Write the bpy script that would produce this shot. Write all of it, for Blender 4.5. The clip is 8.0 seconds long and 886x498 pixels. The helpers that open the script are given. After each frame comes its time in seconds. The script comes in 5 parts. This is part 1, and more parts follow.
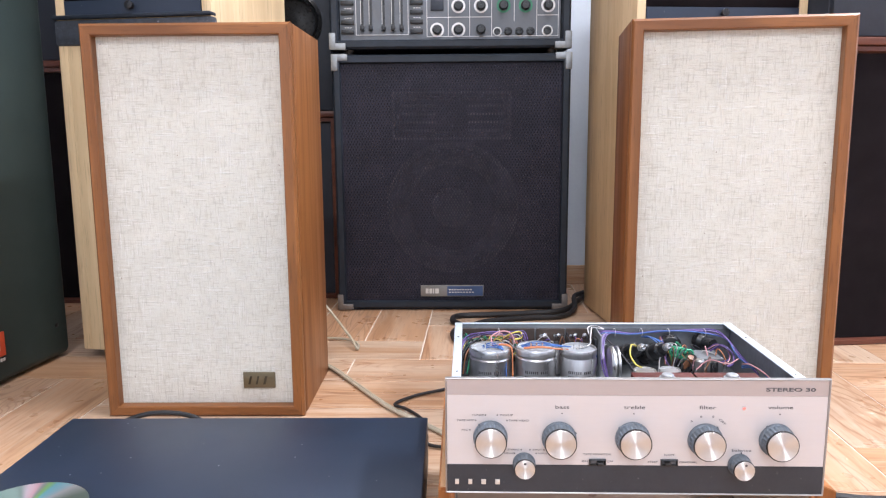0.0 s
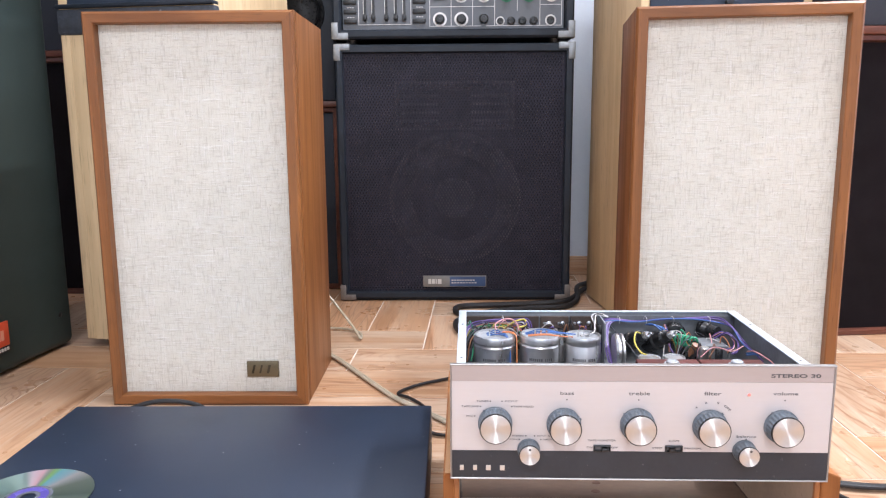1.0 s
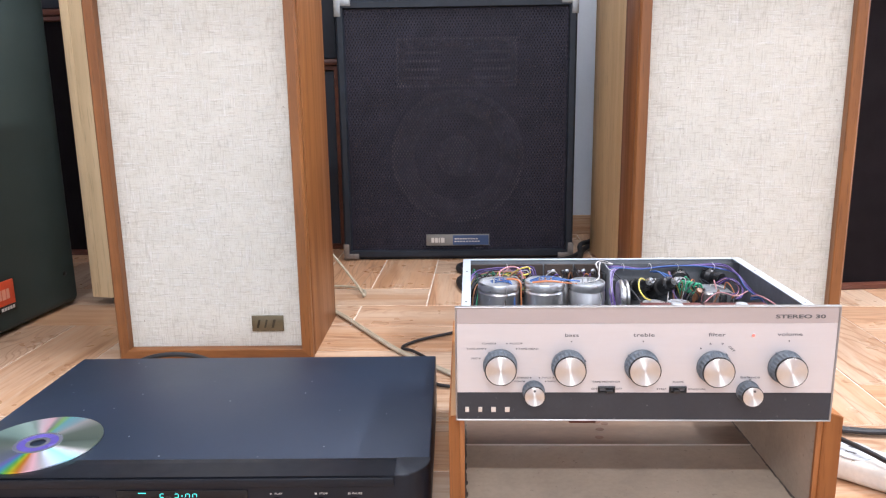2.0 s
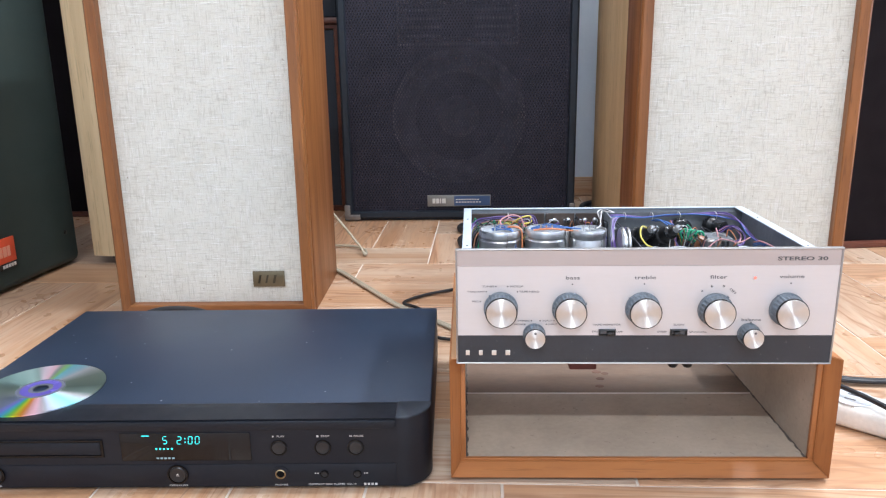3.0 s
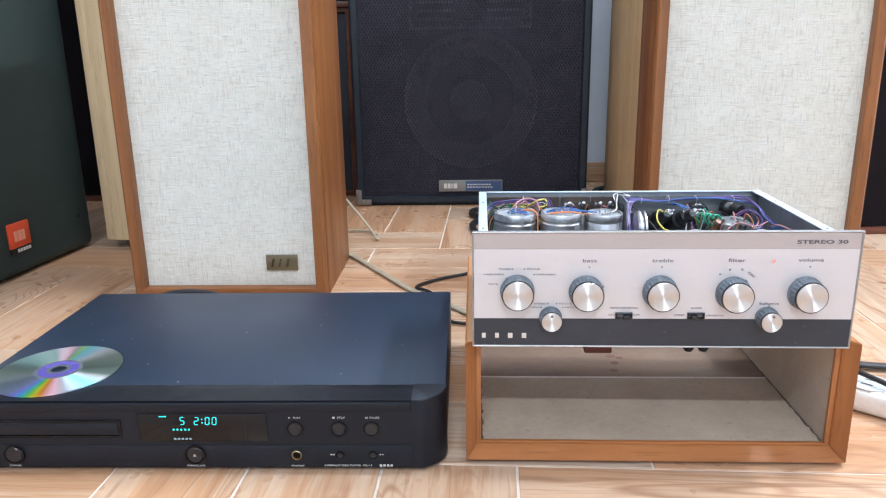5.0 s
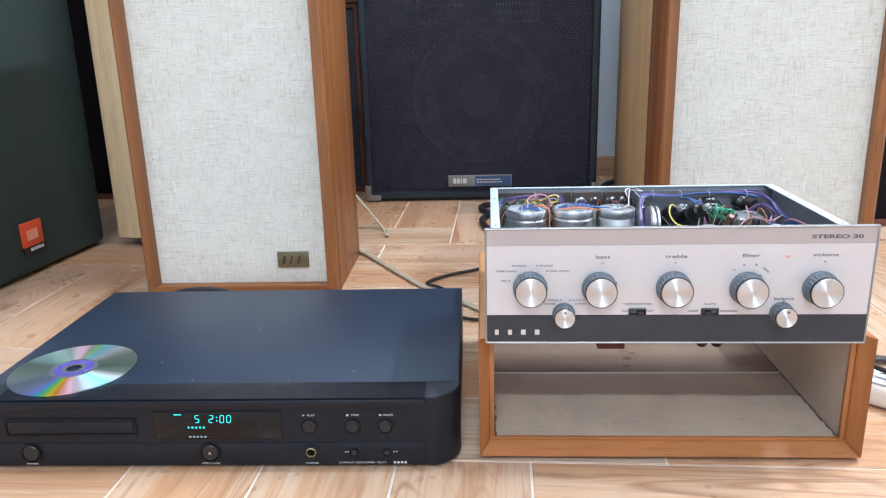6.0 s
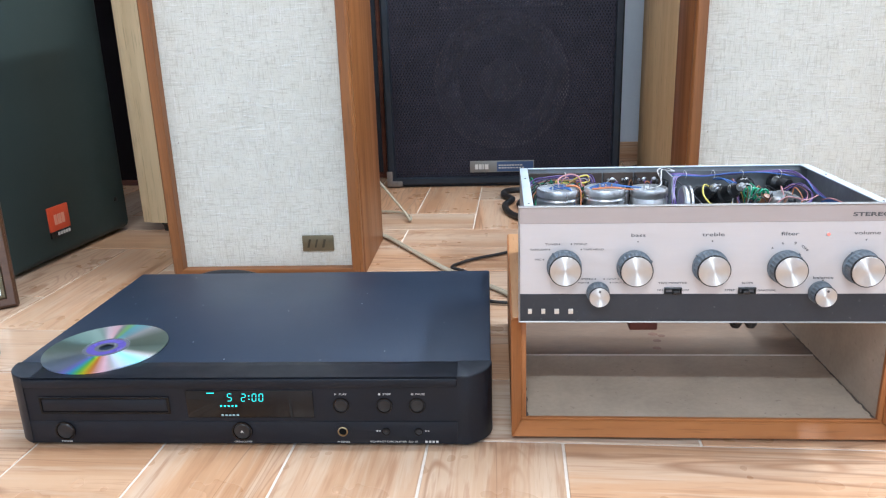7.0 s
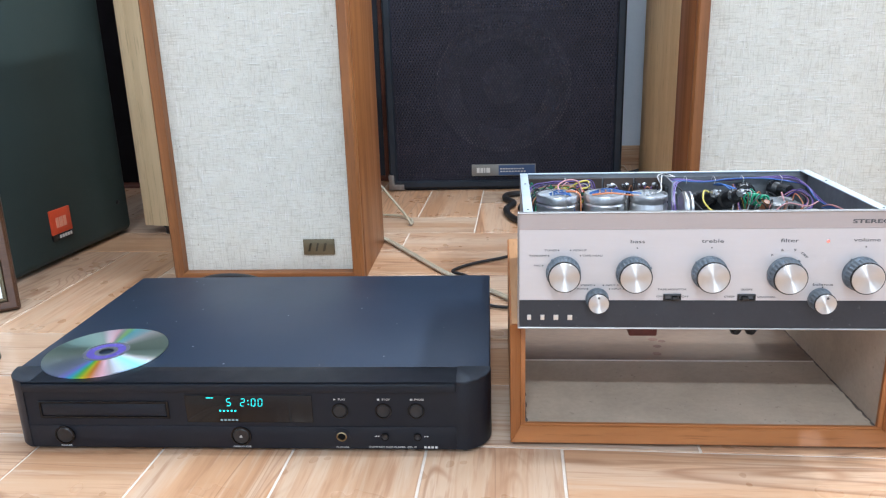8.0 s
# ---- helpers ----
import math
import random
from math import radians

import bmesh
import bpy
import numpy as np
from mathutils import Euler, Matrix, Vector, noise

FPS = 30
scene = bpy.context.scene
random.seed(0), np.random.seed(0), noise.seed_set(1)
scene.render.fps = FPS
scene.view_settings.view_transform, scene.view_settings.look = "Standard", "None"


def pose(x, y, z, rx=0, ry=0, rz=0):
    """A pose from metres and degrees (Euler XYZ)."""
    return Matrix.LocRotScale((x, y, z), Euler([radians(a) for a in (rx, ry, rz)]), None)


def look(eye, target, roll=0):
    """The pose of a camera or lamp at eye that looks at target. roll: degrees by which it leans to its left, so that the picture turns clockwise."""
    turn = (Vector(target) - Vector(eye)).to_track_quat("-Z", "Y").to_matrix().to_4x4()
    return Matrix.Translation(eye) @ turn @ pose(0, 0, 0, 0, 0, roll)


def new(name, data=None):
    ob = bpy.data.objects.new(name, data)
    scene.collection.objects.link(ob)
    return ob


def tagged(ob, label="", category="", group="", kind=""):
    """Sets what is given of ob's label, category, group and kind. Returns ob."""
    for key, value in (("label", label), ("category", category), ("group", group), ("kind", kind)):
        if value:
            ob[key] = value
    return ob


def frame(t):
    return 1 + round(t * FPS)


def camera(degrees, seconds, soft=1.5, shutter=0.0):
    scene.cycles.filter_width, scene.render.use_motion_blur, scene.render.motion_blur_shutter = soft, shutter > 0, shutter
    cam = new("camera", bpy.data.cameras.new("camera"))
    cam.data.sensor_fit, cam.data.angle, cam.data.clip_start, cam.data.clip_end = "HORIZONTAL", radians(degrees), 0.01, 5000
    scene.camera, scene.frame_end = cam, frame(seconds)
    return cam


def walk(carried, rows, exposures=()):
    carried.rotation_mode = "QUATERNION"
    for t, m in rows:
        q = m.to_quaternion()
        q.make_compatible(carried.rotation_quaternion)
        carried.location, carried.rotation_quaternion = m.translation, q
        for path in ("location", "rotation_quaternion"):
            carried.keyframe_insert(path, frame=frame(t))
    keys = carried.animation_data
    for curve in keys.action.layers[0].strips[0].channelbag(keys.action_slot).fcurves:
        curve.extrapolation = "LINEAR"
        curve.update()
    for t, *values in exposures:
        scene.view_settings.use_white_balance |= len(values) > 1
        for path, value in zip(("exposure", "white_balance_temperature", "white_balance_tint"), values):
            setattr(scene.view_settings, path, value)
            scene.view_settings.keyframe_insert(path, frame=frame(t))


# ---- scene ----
cam = camera(61.8, 8.0, soft=1.2)
PATH = [
    (0, (-0.01, 0.08, 0.441), (-0.107, 2.053, 0.126), -0.4),
    (0.5, (-0.011, 0.081, 0.439), (-0.109, 2.053, 0.12), -0.4),
    (1, (-0.013, 0.08, 0.435), (-0.114, 2.05, 0.101), -0.4),
    (1.5, (-0.014, 0.081, 0.435), (-0.119, 2.045, 0.071), -0.5),
    (2, (-0.015, 0.078, 0.414), (-0.122, 2.031, -0.007), -0.8),
    (2.2, (-0.012, 0.076, 0.399), (-0.12, 2.025, -0.038), -0.7),
    (3.3, (-0.017, 0.076, 0.389), (-0.13, 2.005, -0.126), -1.0),
    (3.5, (-0.019, 0.076, 0.389), (-0.132, 2.003, -0.134), -1.1),
    (4, (-0.02, 0.076, 0.387), (-0.141, 2.0, -0.145), -1.1),
    (4.5, (-0.021, 0.076, 0.388), (-0.148, 2.0, -0.146), -1.1),
    (4.7, (-0.021, 0.076, 0.386), (-0.151, 1.999, -0.146), -1.0),
    (5.8, (-0.024, 0.077, 0.385), (-0.175, 1.997, -0.153), -1.2),
    (6, (-0.025, 0.077, 0.388), (-0.182, 1.994, -0.159), -1.5),
    (6.5, (-0.036, 0.072, 0.373), (-0.216, 1.983, -0.188), -1.7),
    (7, (-0.041, 0.077, 0.377), (-0.239, 1.984, -0.194), -1.8),
    (7.5, (-0.041, 0.078, 0.378), (-0.247, 1.983, -0.194), -1.8),
    (8, (-0.038, 0.078, 0.38), (-0.243, 1.985, -0.185), -1.7),
]
walk(cam, [(t, look(eye, target, roll)) for t, eye, target, roll in PATH],
     [(0, 0.25, 6410, 15), (1.5, 0.25, 6430, 15), (2.2, 0.25, 6430, 15), (3.3, 0.20, 6000, 8), (5, 0.20, 5950, 7), (8, 0.11, 5790, 5)])

# ---- world and lamps ----
world = bpy.data.worlds.new("sky")
scene.world = world
world.use_nodes = True
wn = world.node_tree
sky = wn.nodes.new("ShaderNodeTexSky")
sky.sky_type = 'NISHITA'
sky.sun_disc = False
sky.sun_elevation, sky.sun_rotation = radians(50), radians(160)
wn.links.new(sky.outputs[0], wn.nodes["Background"].inputs[0])
wn.nodes["Background"].inputs[1].default_value = 0.1


def area_lamp(name, m, sx, sy, watts, colour):
    data = bpy.data.lights.new(name, 'AREA')
    data.shape, data.size, data.size_y, data.energy, data.color = 'RECTANGLE', sx, sy, watts, colour
    ob = new(name, data)
    ob.matrix_basis = m
    return ob


area_lamp("ceiling_lamp", pose(0.0, -1.9, 2.64), 1.2, 0.14, 78, (0.93, 0.96, 1.0))
area_lamp("ceiling_lamp", pose(1.55, 1.40, 2.64, 0, 0, 90), 1.2, 0.14, 80, (0.93, 0.96, 1.0))
area_lamp("ceiling_lamp", pose(0.2, 0.85, 2.64), 1.2, 0.14, 28, (0.93, 0.96, 1.0))
area_lamp("shop_front_daylight", look((0.0, -2.55, 1.35), (0.0, 1.0, 0.9)), 3.0, 2.0, 24, (0.80, 0.90, 1.0))


# ---- materials ----
def shader(name, rough=0.5, metal=0.0, spec=0.5, coat=0.0):
    m = bpy.data.materials.new(name)
    m.use_nodes = True
    b = m.node_tree.nodes["Principled BSDF"]
    b.inputs["Roughness"].default_value = rough
    b.inputs["Metallic"].default_value = metal
    b.inputs["Specular IOR Level"].default_value = spec
    b.inputs["Coat Weight"].default_value = coat
    return m, m.node_tree, b


def link(t, a, b):
    t.links.new(a, b)


def coords(t, stretch=(1, 1, 1), own=False):
    """Object coordinates, scaled; own: each object gets its own offset."""
    c = t.nodes.new("ShaderNodeTexCoord")
    mp = t.nodes.new("ShaderNodeMapping")
    mp.inputs["Scale"].default_value = stretch
    link(t, c.outputs["Object"], mp.inputs["Vector"])
    if own:
        info = t.nodes.new("ShaderNodeObjectInfo")
        mul = t.nodes.new("ShaderNodeVectorMath")
        mul.operation = 'SCALE'
        mul.inputs[0].default_value = (37.0, 53.0, 19.0)
        link(t, info.outputs["Random"], mul.inputs["Scale"])
        link(t, mul.outputs[0], mp.inputs["Location"])
    return mp.outputs[0]


def noise_tex(t, vec, scale, detail=4.0, rough=0.55, distort=0.0):
    n = t.nodes.new("ShaderNodeTexNoise")
    n.inputs["Scale"].default_value = scale
    n.inputs["Detail"].default_value = detail
    n.inputs["Roughness"].default_value = rough
    n.inputs["Distortion"].default_value = distort
    link(t, vec, n.inputs["Vector"])
    return n.outputs["Fac"]


def ramp(t, fac, stops):
    r = t.nodes.new("ShaderNodeValToRGB")
    e = r.color_ramp.elements
    while len(e) < len(stops):
        e.new(0.5)
    for k, (p, c) in enumerate(stops):
        e[k].position = p
        e[k].color = (*c, 1) if len(c) == 3 else c
    link(t, fac, r.inputs[0])
    return r.outputs[0]


def grey(v):
    return (v, v, v)


def math2(t, op, a, b=None):
    n = t.nodes.new("ShaderNodeMath")
    n.operation = op
    for k, v in enumerate((a, b)):
        if v is None:
            continue
        if isinstance(v, (int, float)):
            n.inputs[k].default_value = v
        else:
            link(t, v, n.inputs[k])
    return n.outputs[0]


def mixc(t, fac, a, b, kind='MIX'):
    n = t.nodes.new("ShaderNodeMix")
    n.data_type, n.blend_type = 'RGBA', kind
    for k, v in ((0, fac), (6, a), (7, b)):
        if isinstance(v, (int, float)):
            n.inputs[k].default_value = v
        elif isinstance(v, tuple):
            n.inputs[k].default_value = (*v, 1)
        else:
            link(t, v, n.inputs[k])
    return n.outputs[2]


def bump(t, b, height, strength, dist=0.001):
    n = t.nodes.new("ShaderNodeBump")
    n.inputs["Strength"].default_value = strength
    n.inputs["Distance"].default_value = dist
    link(t, height, n.inputs["Height"])
    link(t, n.outputs[0], b.inputs["Normal"])


def scaled(c, k):
    return tuple(min(1.0, v * k) for v in c)


def plain(name, base, rough=0.5, metal=0.0, var=0.12, scale=12.0, fine=220.0, relief=0.15, stretch=(1, 1, 1), spec=0.5, coat=0.0, specks=None, gloss=1.0):
    """A surface of one colour with cloudy variation, fine relief and uneven gloss."""
    m, t, b = shader(name, rough, metal, spec, coat)
    v = coords(t, stretch)
    big = noise_tex(t, v, scale, 5)
    small = noise_tex(t, v, fine, 3)
    col = ramp(t, big, [(0.3, scaled(base, 1 - var)), (0.7, scaled(base, 1 + var))])
    col = mixc(t, 0.25 * min(1, var * 4), col, ramp(t, small, [(0.35, scaled(base, 0.75)), (0.65, scaled(base, 1.25))]))
    if specks:
        dots = ramp(t, noise_tex(t, v, 160, 2), [(0.685, grey(0)), (0.74, grey(1))])
        col = mixc(t, dots, col, specks)
    link(t, col, b.inputs["Base Color"])
    link(t, ramp(t, noise_tex(t, v, scale * 2.3, 4), [(0.3, grey(max(0.02, rough - 0.07 * gloss))), (0.7, grey(min(1, rough + 0.09 * gloss)))]), b.inputs["Roughness"])
    if relief:
        bump(t, b, small, relief, 0.0006)
    return m


def dusted(m, amount=0.8):
    """Adds sparse pale dust grains to a finished material."""
    t = m.node_tree
    b = t.nodes["Principled BSDF"]
    base = b.inputs["Base Color"].links[0].from_socket
    v = t.nodes.new("ShaderNodeTexVoronoi")
    v.inputs["Scale"].default_value = 52.0
    link(t, coords(t), v.inputs["Vector"])
    grains = ramp(t, v.outputs["Distance"], [(0.035, grey(amount)), (0.06, grey(0))])
    few = ramp(t, noise_tex(t, coords(t), 21, 2), [(0.44, grey(0)), (0.54, grey(1))])
    col = mixc(t, math2(t, 'MULTIPLY', grains, few), base, (0.45, 0.46, 0.47))
    link(t, col, b.inputs["Base Color"])
    return m


def wood(name, light, dark, along='z', rough=0.45, rings=30.0, own=False, coat=0.0):
    """Veneer with grain along one axis: long streaks, pores and slow colour changes."""
    m, t, b = shader(name, rough, 0, 0.4, coat)
    k = {'x': (0.06, 1, 1), 'y': (1, 0.06, 1), 'z': (1, 1, 0.06)}[along]
    v = coords(t, k, own)
    streak = noise_tex(t, v, rings, 6, 0.6, 0.6)
    pore = noise_tex(t, v, rings * 11, 3, 0.6)
    slow = noise_tex(t, coords(t, (1, 1, 1), own), 3.0, 2)
    mid = tuple((a + c) / 2 for a, c in zip(light, dark))
    col = ramp(t, streak, [(0.36, dark), (0.5, mid), (0.60, light)])
    col = mixc(t, ramp(t, pore, [(0.56, grey(0)), (0.68, grey(0.7))]), col, scaled(dark, 0.55))
    col = mixc(t, 0.35, col, ramp(t, slow, [(0.3, scaled(mid, 0.75)), (0.7, scaled(mid, 1.25))]))
    link(t, col, b.inputs["Base Color"])
    link(t, ramp(t, streak, [(0.3, grey(rough + 0.08)), (0.7, grey(rough - 0.06))]), b.inputs["Roughness"])
    bump(t, b, pore, 0.25, 0.0005)
    return m


def tile_wood(name, along):
    """Printed wood-look porcelain: pale, honey and pinkish planks with thin growth lines, knots of figure and brown veins."""
    m, t, b = shader(name, 0.3, 0, 0.5)
    k = {'x': (0.055, 1, 1), 'y': (1, 0.055, 1)}[along]
    v = coords(t, k, True)
    wide = noise_tex(t, v, 15, 4, 0.55, 0.4)
    streak = noise_tex(t, v, 70, 4, 0.65, 0.4)
    fine = noise_tex(t, v, 210, 3, 0.6, 0.3)
    vein = noise_tex(t, v, 11, 3, 0.5, 0.8)
    hill = noise_tex(t, coords(t, {'x': (0.16, 1, 1), 'y': (1, 0.16, 1)}[along], True), 11, 2, 0.45, 0.3)
    rings = math2(t, 'PINGPONG', math2(t, 'MULTIPLY', hill, 24.0), 0.5)
    where = ramp(t, noise_tex(t, v, 7, 2), [(0.50, grey(0)), (0.60, grey(1))])
    info = t.nodes.new("ShaderNodeObjectInfo")
    turn = math2(t, 'FRACT', math2(t, 'ADD', info.outputs["Random"], 0.5))
    body = ramp(t, turn, [(0.0, (0.56, 0.36, 0.225)), (0.35, (0.55, 0.31, 0.17)), (0.65, (0.54, 0.41, 0.30)), (1.0, (0.52, 0.30, 0.165))])
    col = mixc(t, ramp(t, wide, [(0.50, grey(0)), (0.64, grey(0.75))]), body, (0.42, 0.225, 0.115))
    col = mixc(t, ramp(t, wide, [(0.34, grey(0.6)), (0.46, grey(0))]), col, (0.60, 0.47, 0.355))
    col = mixc(t, ramp(t, streak, [(0.35, grey(0.45)), (0.48, grey(0))]), col, (0.62, 0.49, 0.37))
    col = mixc(t, ramp(t, streak, [(0.56, grey(0)), (0.66, grey(0.5))]), col, (0.38, 0.19, 0.095))
    col = mixc(t, math2(t, 'MULTIPLY', ramp(t, rings, [(0.03, grey(0.75)), (0.20, grey(0))]), where), col, (0.33, 0.165, 0.085))
    col = mixc(t, ramp(t, vein, [(0.492, grey(0)), (0.5, grey(0.65)), (0.508, grey(0))]), col, (0.24, 0.105, 0.05))
    col = mixc(t, ramp(t, fine, [(0.53, grey(0)), (0.66, grey(0.5))]), col, (0.36, 0.18, 0.095))
    link(t, col, b.inputs["Base Color"])
    link(t, ramp(t, noise_tex(t, coords(t), 9, 3), [(0.3, grey(0.24)), (0.7, grey(0.38))]), b.inputs["Roughness"])
    bump(t, b, streak, 0.08, 0.0004)
    return m


def linen(name):
    """Oatmeal slub linen: weave relief, pale slubs along both threads, a few dark flecks."""
    m, t, b = shader(name, 0.95, 0, 0.15)
    h = noise_tex(t, coords(t, (0.10, 1, 1)), 520, 3, 0.6)
    u = noise_tex(t, coords(t, (1, 1, 0.10)), 520, 3, 0.6)
    h2 = noise_tex(t, coords(t, (0.065, 1, 1)), 420, 3, 0.55)
    u2 = noise_tex(t, coords(t, (1, 1, 0.055)), 420, 3, 0.55)
    cloud = noise_tex(t, coords(t), 30, 4)
    col = ramp(t, cloud, [(0.3, (0.645, 0.63, 0.555)), (0.7, (0.705, 0.69, 0.615))])
    for fac, lo, hi, c, k in ((h, 0.54, 0.70, (0.76, 0.80, 0.76), 0.24), (u, 0.54, 0.68, (0.79, 0.78, 0.74), 0.24), (h2, 0.585, 0.66, (0.90, 0.90, 0.85), 0.62), (u2, 0.595, 0.66, (0.90, 0.89, 0.84), 0.52)):
        col = mixc(t, ramp(t, fac, [(lo, grey(0)), (hi, grey(k))]), col, scaled(c, 0.93))
    for fac in (h, u):
        col = mixc(t, ramp(t, fac, [(0.33, grey(0.48)), (0.46, grey(0))]), col, (0.43, 0.405, 0.335))
    nub = noise_tex(t, coords(t), 640, 2, 0.6)
    col = mixc(t, ramp(t, nub, [(0.34, grey(0.30)), (0.46, grey(0))]), col, (0.47, 0.45, 0.39))
    fleck = noise_tex(t, coords(t), 190, 2)
    col = mixc(t, ramp(t, fleck, [(0.72, grey(0)), (0.76, grey(0.7))]), col, (0.27, 0.21, 0.15))
    link(t, col, b.inputs["Base Color"])
    b.inputs["Sheen Weight"].default_value = 0.15
    thick = math2(t, 'ADD', ramp(t, h2, [(0.58, grey(0)), (0.68, grey(1))]), ramp(t, u2, [(0.60, grey(0)), (0.70, grey(1))]))
    bump(t, b, math2(t, 'ADD', math2(t, 'ADD', h, u), math2(t, 'ADD', math2(t, 'MULTIPLY', thick, 1.0), math2(t, 'MULTIPLY', nub, 0.6))), 0.6, 0.0012)
    return m


def perforated(name, base, pitch, hole):
    """Dark sheet with a staggered lattice of real openings."""
    m, t, b = shader(name, 0.6, 0.1, 0.25)
    c = t.nodes.new("ShaderNodeTexCoord")
    s = t.nodes.new("ShaderNodeSeparateXYZ")
    link(t, c.outputs["Object"], s.inputs[0])
    kx = 2 * math.pi / pitch
    a = math2(t, 'COSINE', math2(t, 'MULTIPLY', s.outputs[0], kx))
    d = math2(t, 'COSINE', math2(t, 'MULTIPLY', s.outputs[2], kx / 1.732))
    f = math2(t, 'MULTIPLY', a, d)
    op = math2(t, 'GREATER_THAN', f, hole)
    col = ramp(t, noise_tex(t, coords(t), 25, 4), [(0.3, scaled(base, 0.8)), (0.7, scaled(base, 1.25))])
    link(t, col, b.inputs["Base Color"])
    bump(t, b, math2(t, 'SUBTRACT', 1.0, f), 0.2, 0.001)
    tr = t.nodes.new("ShaderNodeBsdfTransparent")
    mx = t.nodes.new("ShaderNodeMixShader")
    link(t, math2(t, 'MULTIPLY', op, 0.68), mx.inputs[0])
    link(t, b.outputs[0], mx.inputs[1])
    link(t, tr.outputs[0], mx.inputs[2])
    link(t, mx.outputs[0], t.nodes["Material Output"].inputs[0])
    return m


def spun_metal(name, base, rough=0.34, aniso=0.95):
    """Aluminium turned on a lathe: grooves round the local z axis."""
    m, t, b = shader(name, rough, 1.0)
    b.inputs["Anisotropic"].default_value = aniso
    tg = t.nodes.new("ShaderNodeTangent")
    tg.direction_type, tg.axis = 'RADIAL', 'Z'
    b.inputs["Anisotropic Rotation"].default_value = 0.25
    link(t, tg.outputs[0], b.inputs["Tangent"])
    col = ramp(t, noise_tex(t, coords(t), 90, 3), [(0.3, scaled(base, 0.93)), (0.7, scaled(base, 1.05))])
    link(t, col, b.inputs["Base Color"])
    return m


def painted_sheen_foil(name):
    """Recorded side of a disc: fine concentric tracks, reflected rainbow wedges painted by angle."""
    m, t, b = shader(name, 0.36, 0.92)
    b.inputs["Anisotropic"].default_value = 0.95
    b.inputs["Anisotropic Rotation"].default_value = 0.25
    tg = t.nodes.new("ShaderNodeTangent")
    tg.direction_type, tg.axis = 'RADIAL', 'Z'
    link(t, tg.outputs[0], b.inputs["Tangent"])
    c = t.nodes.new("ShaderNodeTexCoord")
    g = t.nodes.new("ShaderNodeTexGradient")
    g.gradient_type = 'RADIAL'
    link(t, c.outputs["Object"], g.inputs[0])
    # Bright and dark wedges hold the reflected streaks in the base colour.
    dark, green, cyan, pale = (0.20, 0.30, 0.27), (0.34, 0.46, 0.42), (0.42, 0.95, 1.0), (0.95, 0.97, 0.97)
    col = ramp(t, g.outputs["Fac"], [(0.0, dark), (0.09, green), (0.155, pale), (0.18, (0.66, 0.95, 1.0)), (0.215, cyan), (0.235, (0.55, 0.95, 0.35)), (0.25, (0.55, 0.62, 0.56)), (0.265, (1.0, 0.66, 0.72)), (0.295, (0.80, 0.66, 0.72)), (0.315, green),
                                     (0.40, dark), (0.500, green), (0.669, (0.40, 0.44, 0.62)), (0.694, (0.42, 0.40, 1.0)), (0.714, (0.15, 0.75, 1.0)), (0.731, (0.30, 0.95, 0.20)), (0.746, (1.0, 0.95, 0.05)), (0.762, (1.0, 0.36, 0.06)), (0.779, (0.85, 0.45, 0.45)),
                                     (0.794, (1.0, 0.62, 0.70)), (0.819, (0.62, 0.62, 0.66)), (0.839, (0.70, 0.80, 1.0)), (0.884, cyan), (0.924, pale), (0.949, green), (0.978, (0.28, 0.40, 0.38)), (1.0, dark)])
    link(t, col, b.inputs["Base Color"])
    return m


def glow(name, colour, strength):
    m = bpy.data.materials.new(name)
    m.use_nodes = True
    b = m.node_tree.nodes["Principled BSDF"]
    b.inputs["Base Color"].default_value = (*colour, 1)
    b.inputs["Emission Color"].default_value = (*colour, 1)
    b.inputs["Emission Strength"].default_value = strength
    return m


TEAK = wood("oiled_teak", (0.31, 0.120, 0.034), (0.14, 0.049, 0.014), 'z', 0.42)
TEAK_X = wood("oiled_teak_crosswise", (0.31, 0.120, 0.034), (0.14, 0.049, 0.014), 'x', 0.42)
TEAK_Y = wood("oiled_teak_depthwise", (0.31, 0.120, 0.034), (0.14, 0.049, 0.014), 'y', 0.42)
PALE = wood("pale_plywood", (0.74, 0.57, 0.35), (0.57, 0.41, 0.23), 'z', 0.5, 22)
MAHOGANY = wood("mahogany_trim", (0.17, 0.055, 0.03), (0.07, 0.02, 0.012), 'x', 0.4)
CASEWOOD_X = wood("case_walnut_crosswise", (0.48, 0.190, 0.060), (0.29, 0.105, 0.032), 'x', 0.4)
CASEWOOD_Z = wood("case_walnut_upright", (0.48, 0.190, 0.060), (0.29, 0.105, 0.032), 'z', 0.4)
CASEWOOD_Y = wood("case_walnut_depthwise", (0.52, 0.29, 0.14), (0.38, 0.18, 0.075), 'y', 0.5)
LINEN = linen("slub_linen")
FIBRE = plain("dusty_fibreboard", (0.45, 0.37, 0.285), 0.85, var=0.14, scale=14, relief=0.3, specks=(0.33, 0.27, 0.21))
BAREBOARD = plain("dark_brown_board", (0.20, 0.135, 0.095), 0.45, var=0.25, scale=18, fine=200, relief=0.2, stretch=(0.4, 1, 1))
TILE_X = tile_wood("wood_look_tile_crosswise", 'x')
TILE_Y = tile_wood("wood_look_tile_lengthwise", 'y')
GROUT = plain("pale_grout", (0.70, 0.62, 0.54), 0.9, var=0.12, scale=20, relief=0.3)
WALLPAINT = plain("blue_grey_wall_paint", (0.72, 0.79, 0.90), 0.7, var=0.05, scale=3, fine=160)
WHITEPAINT = plain("white_ceiling_paint", (0.78, 0.77, 0.75), 0.8, var=0.04, scale=2)
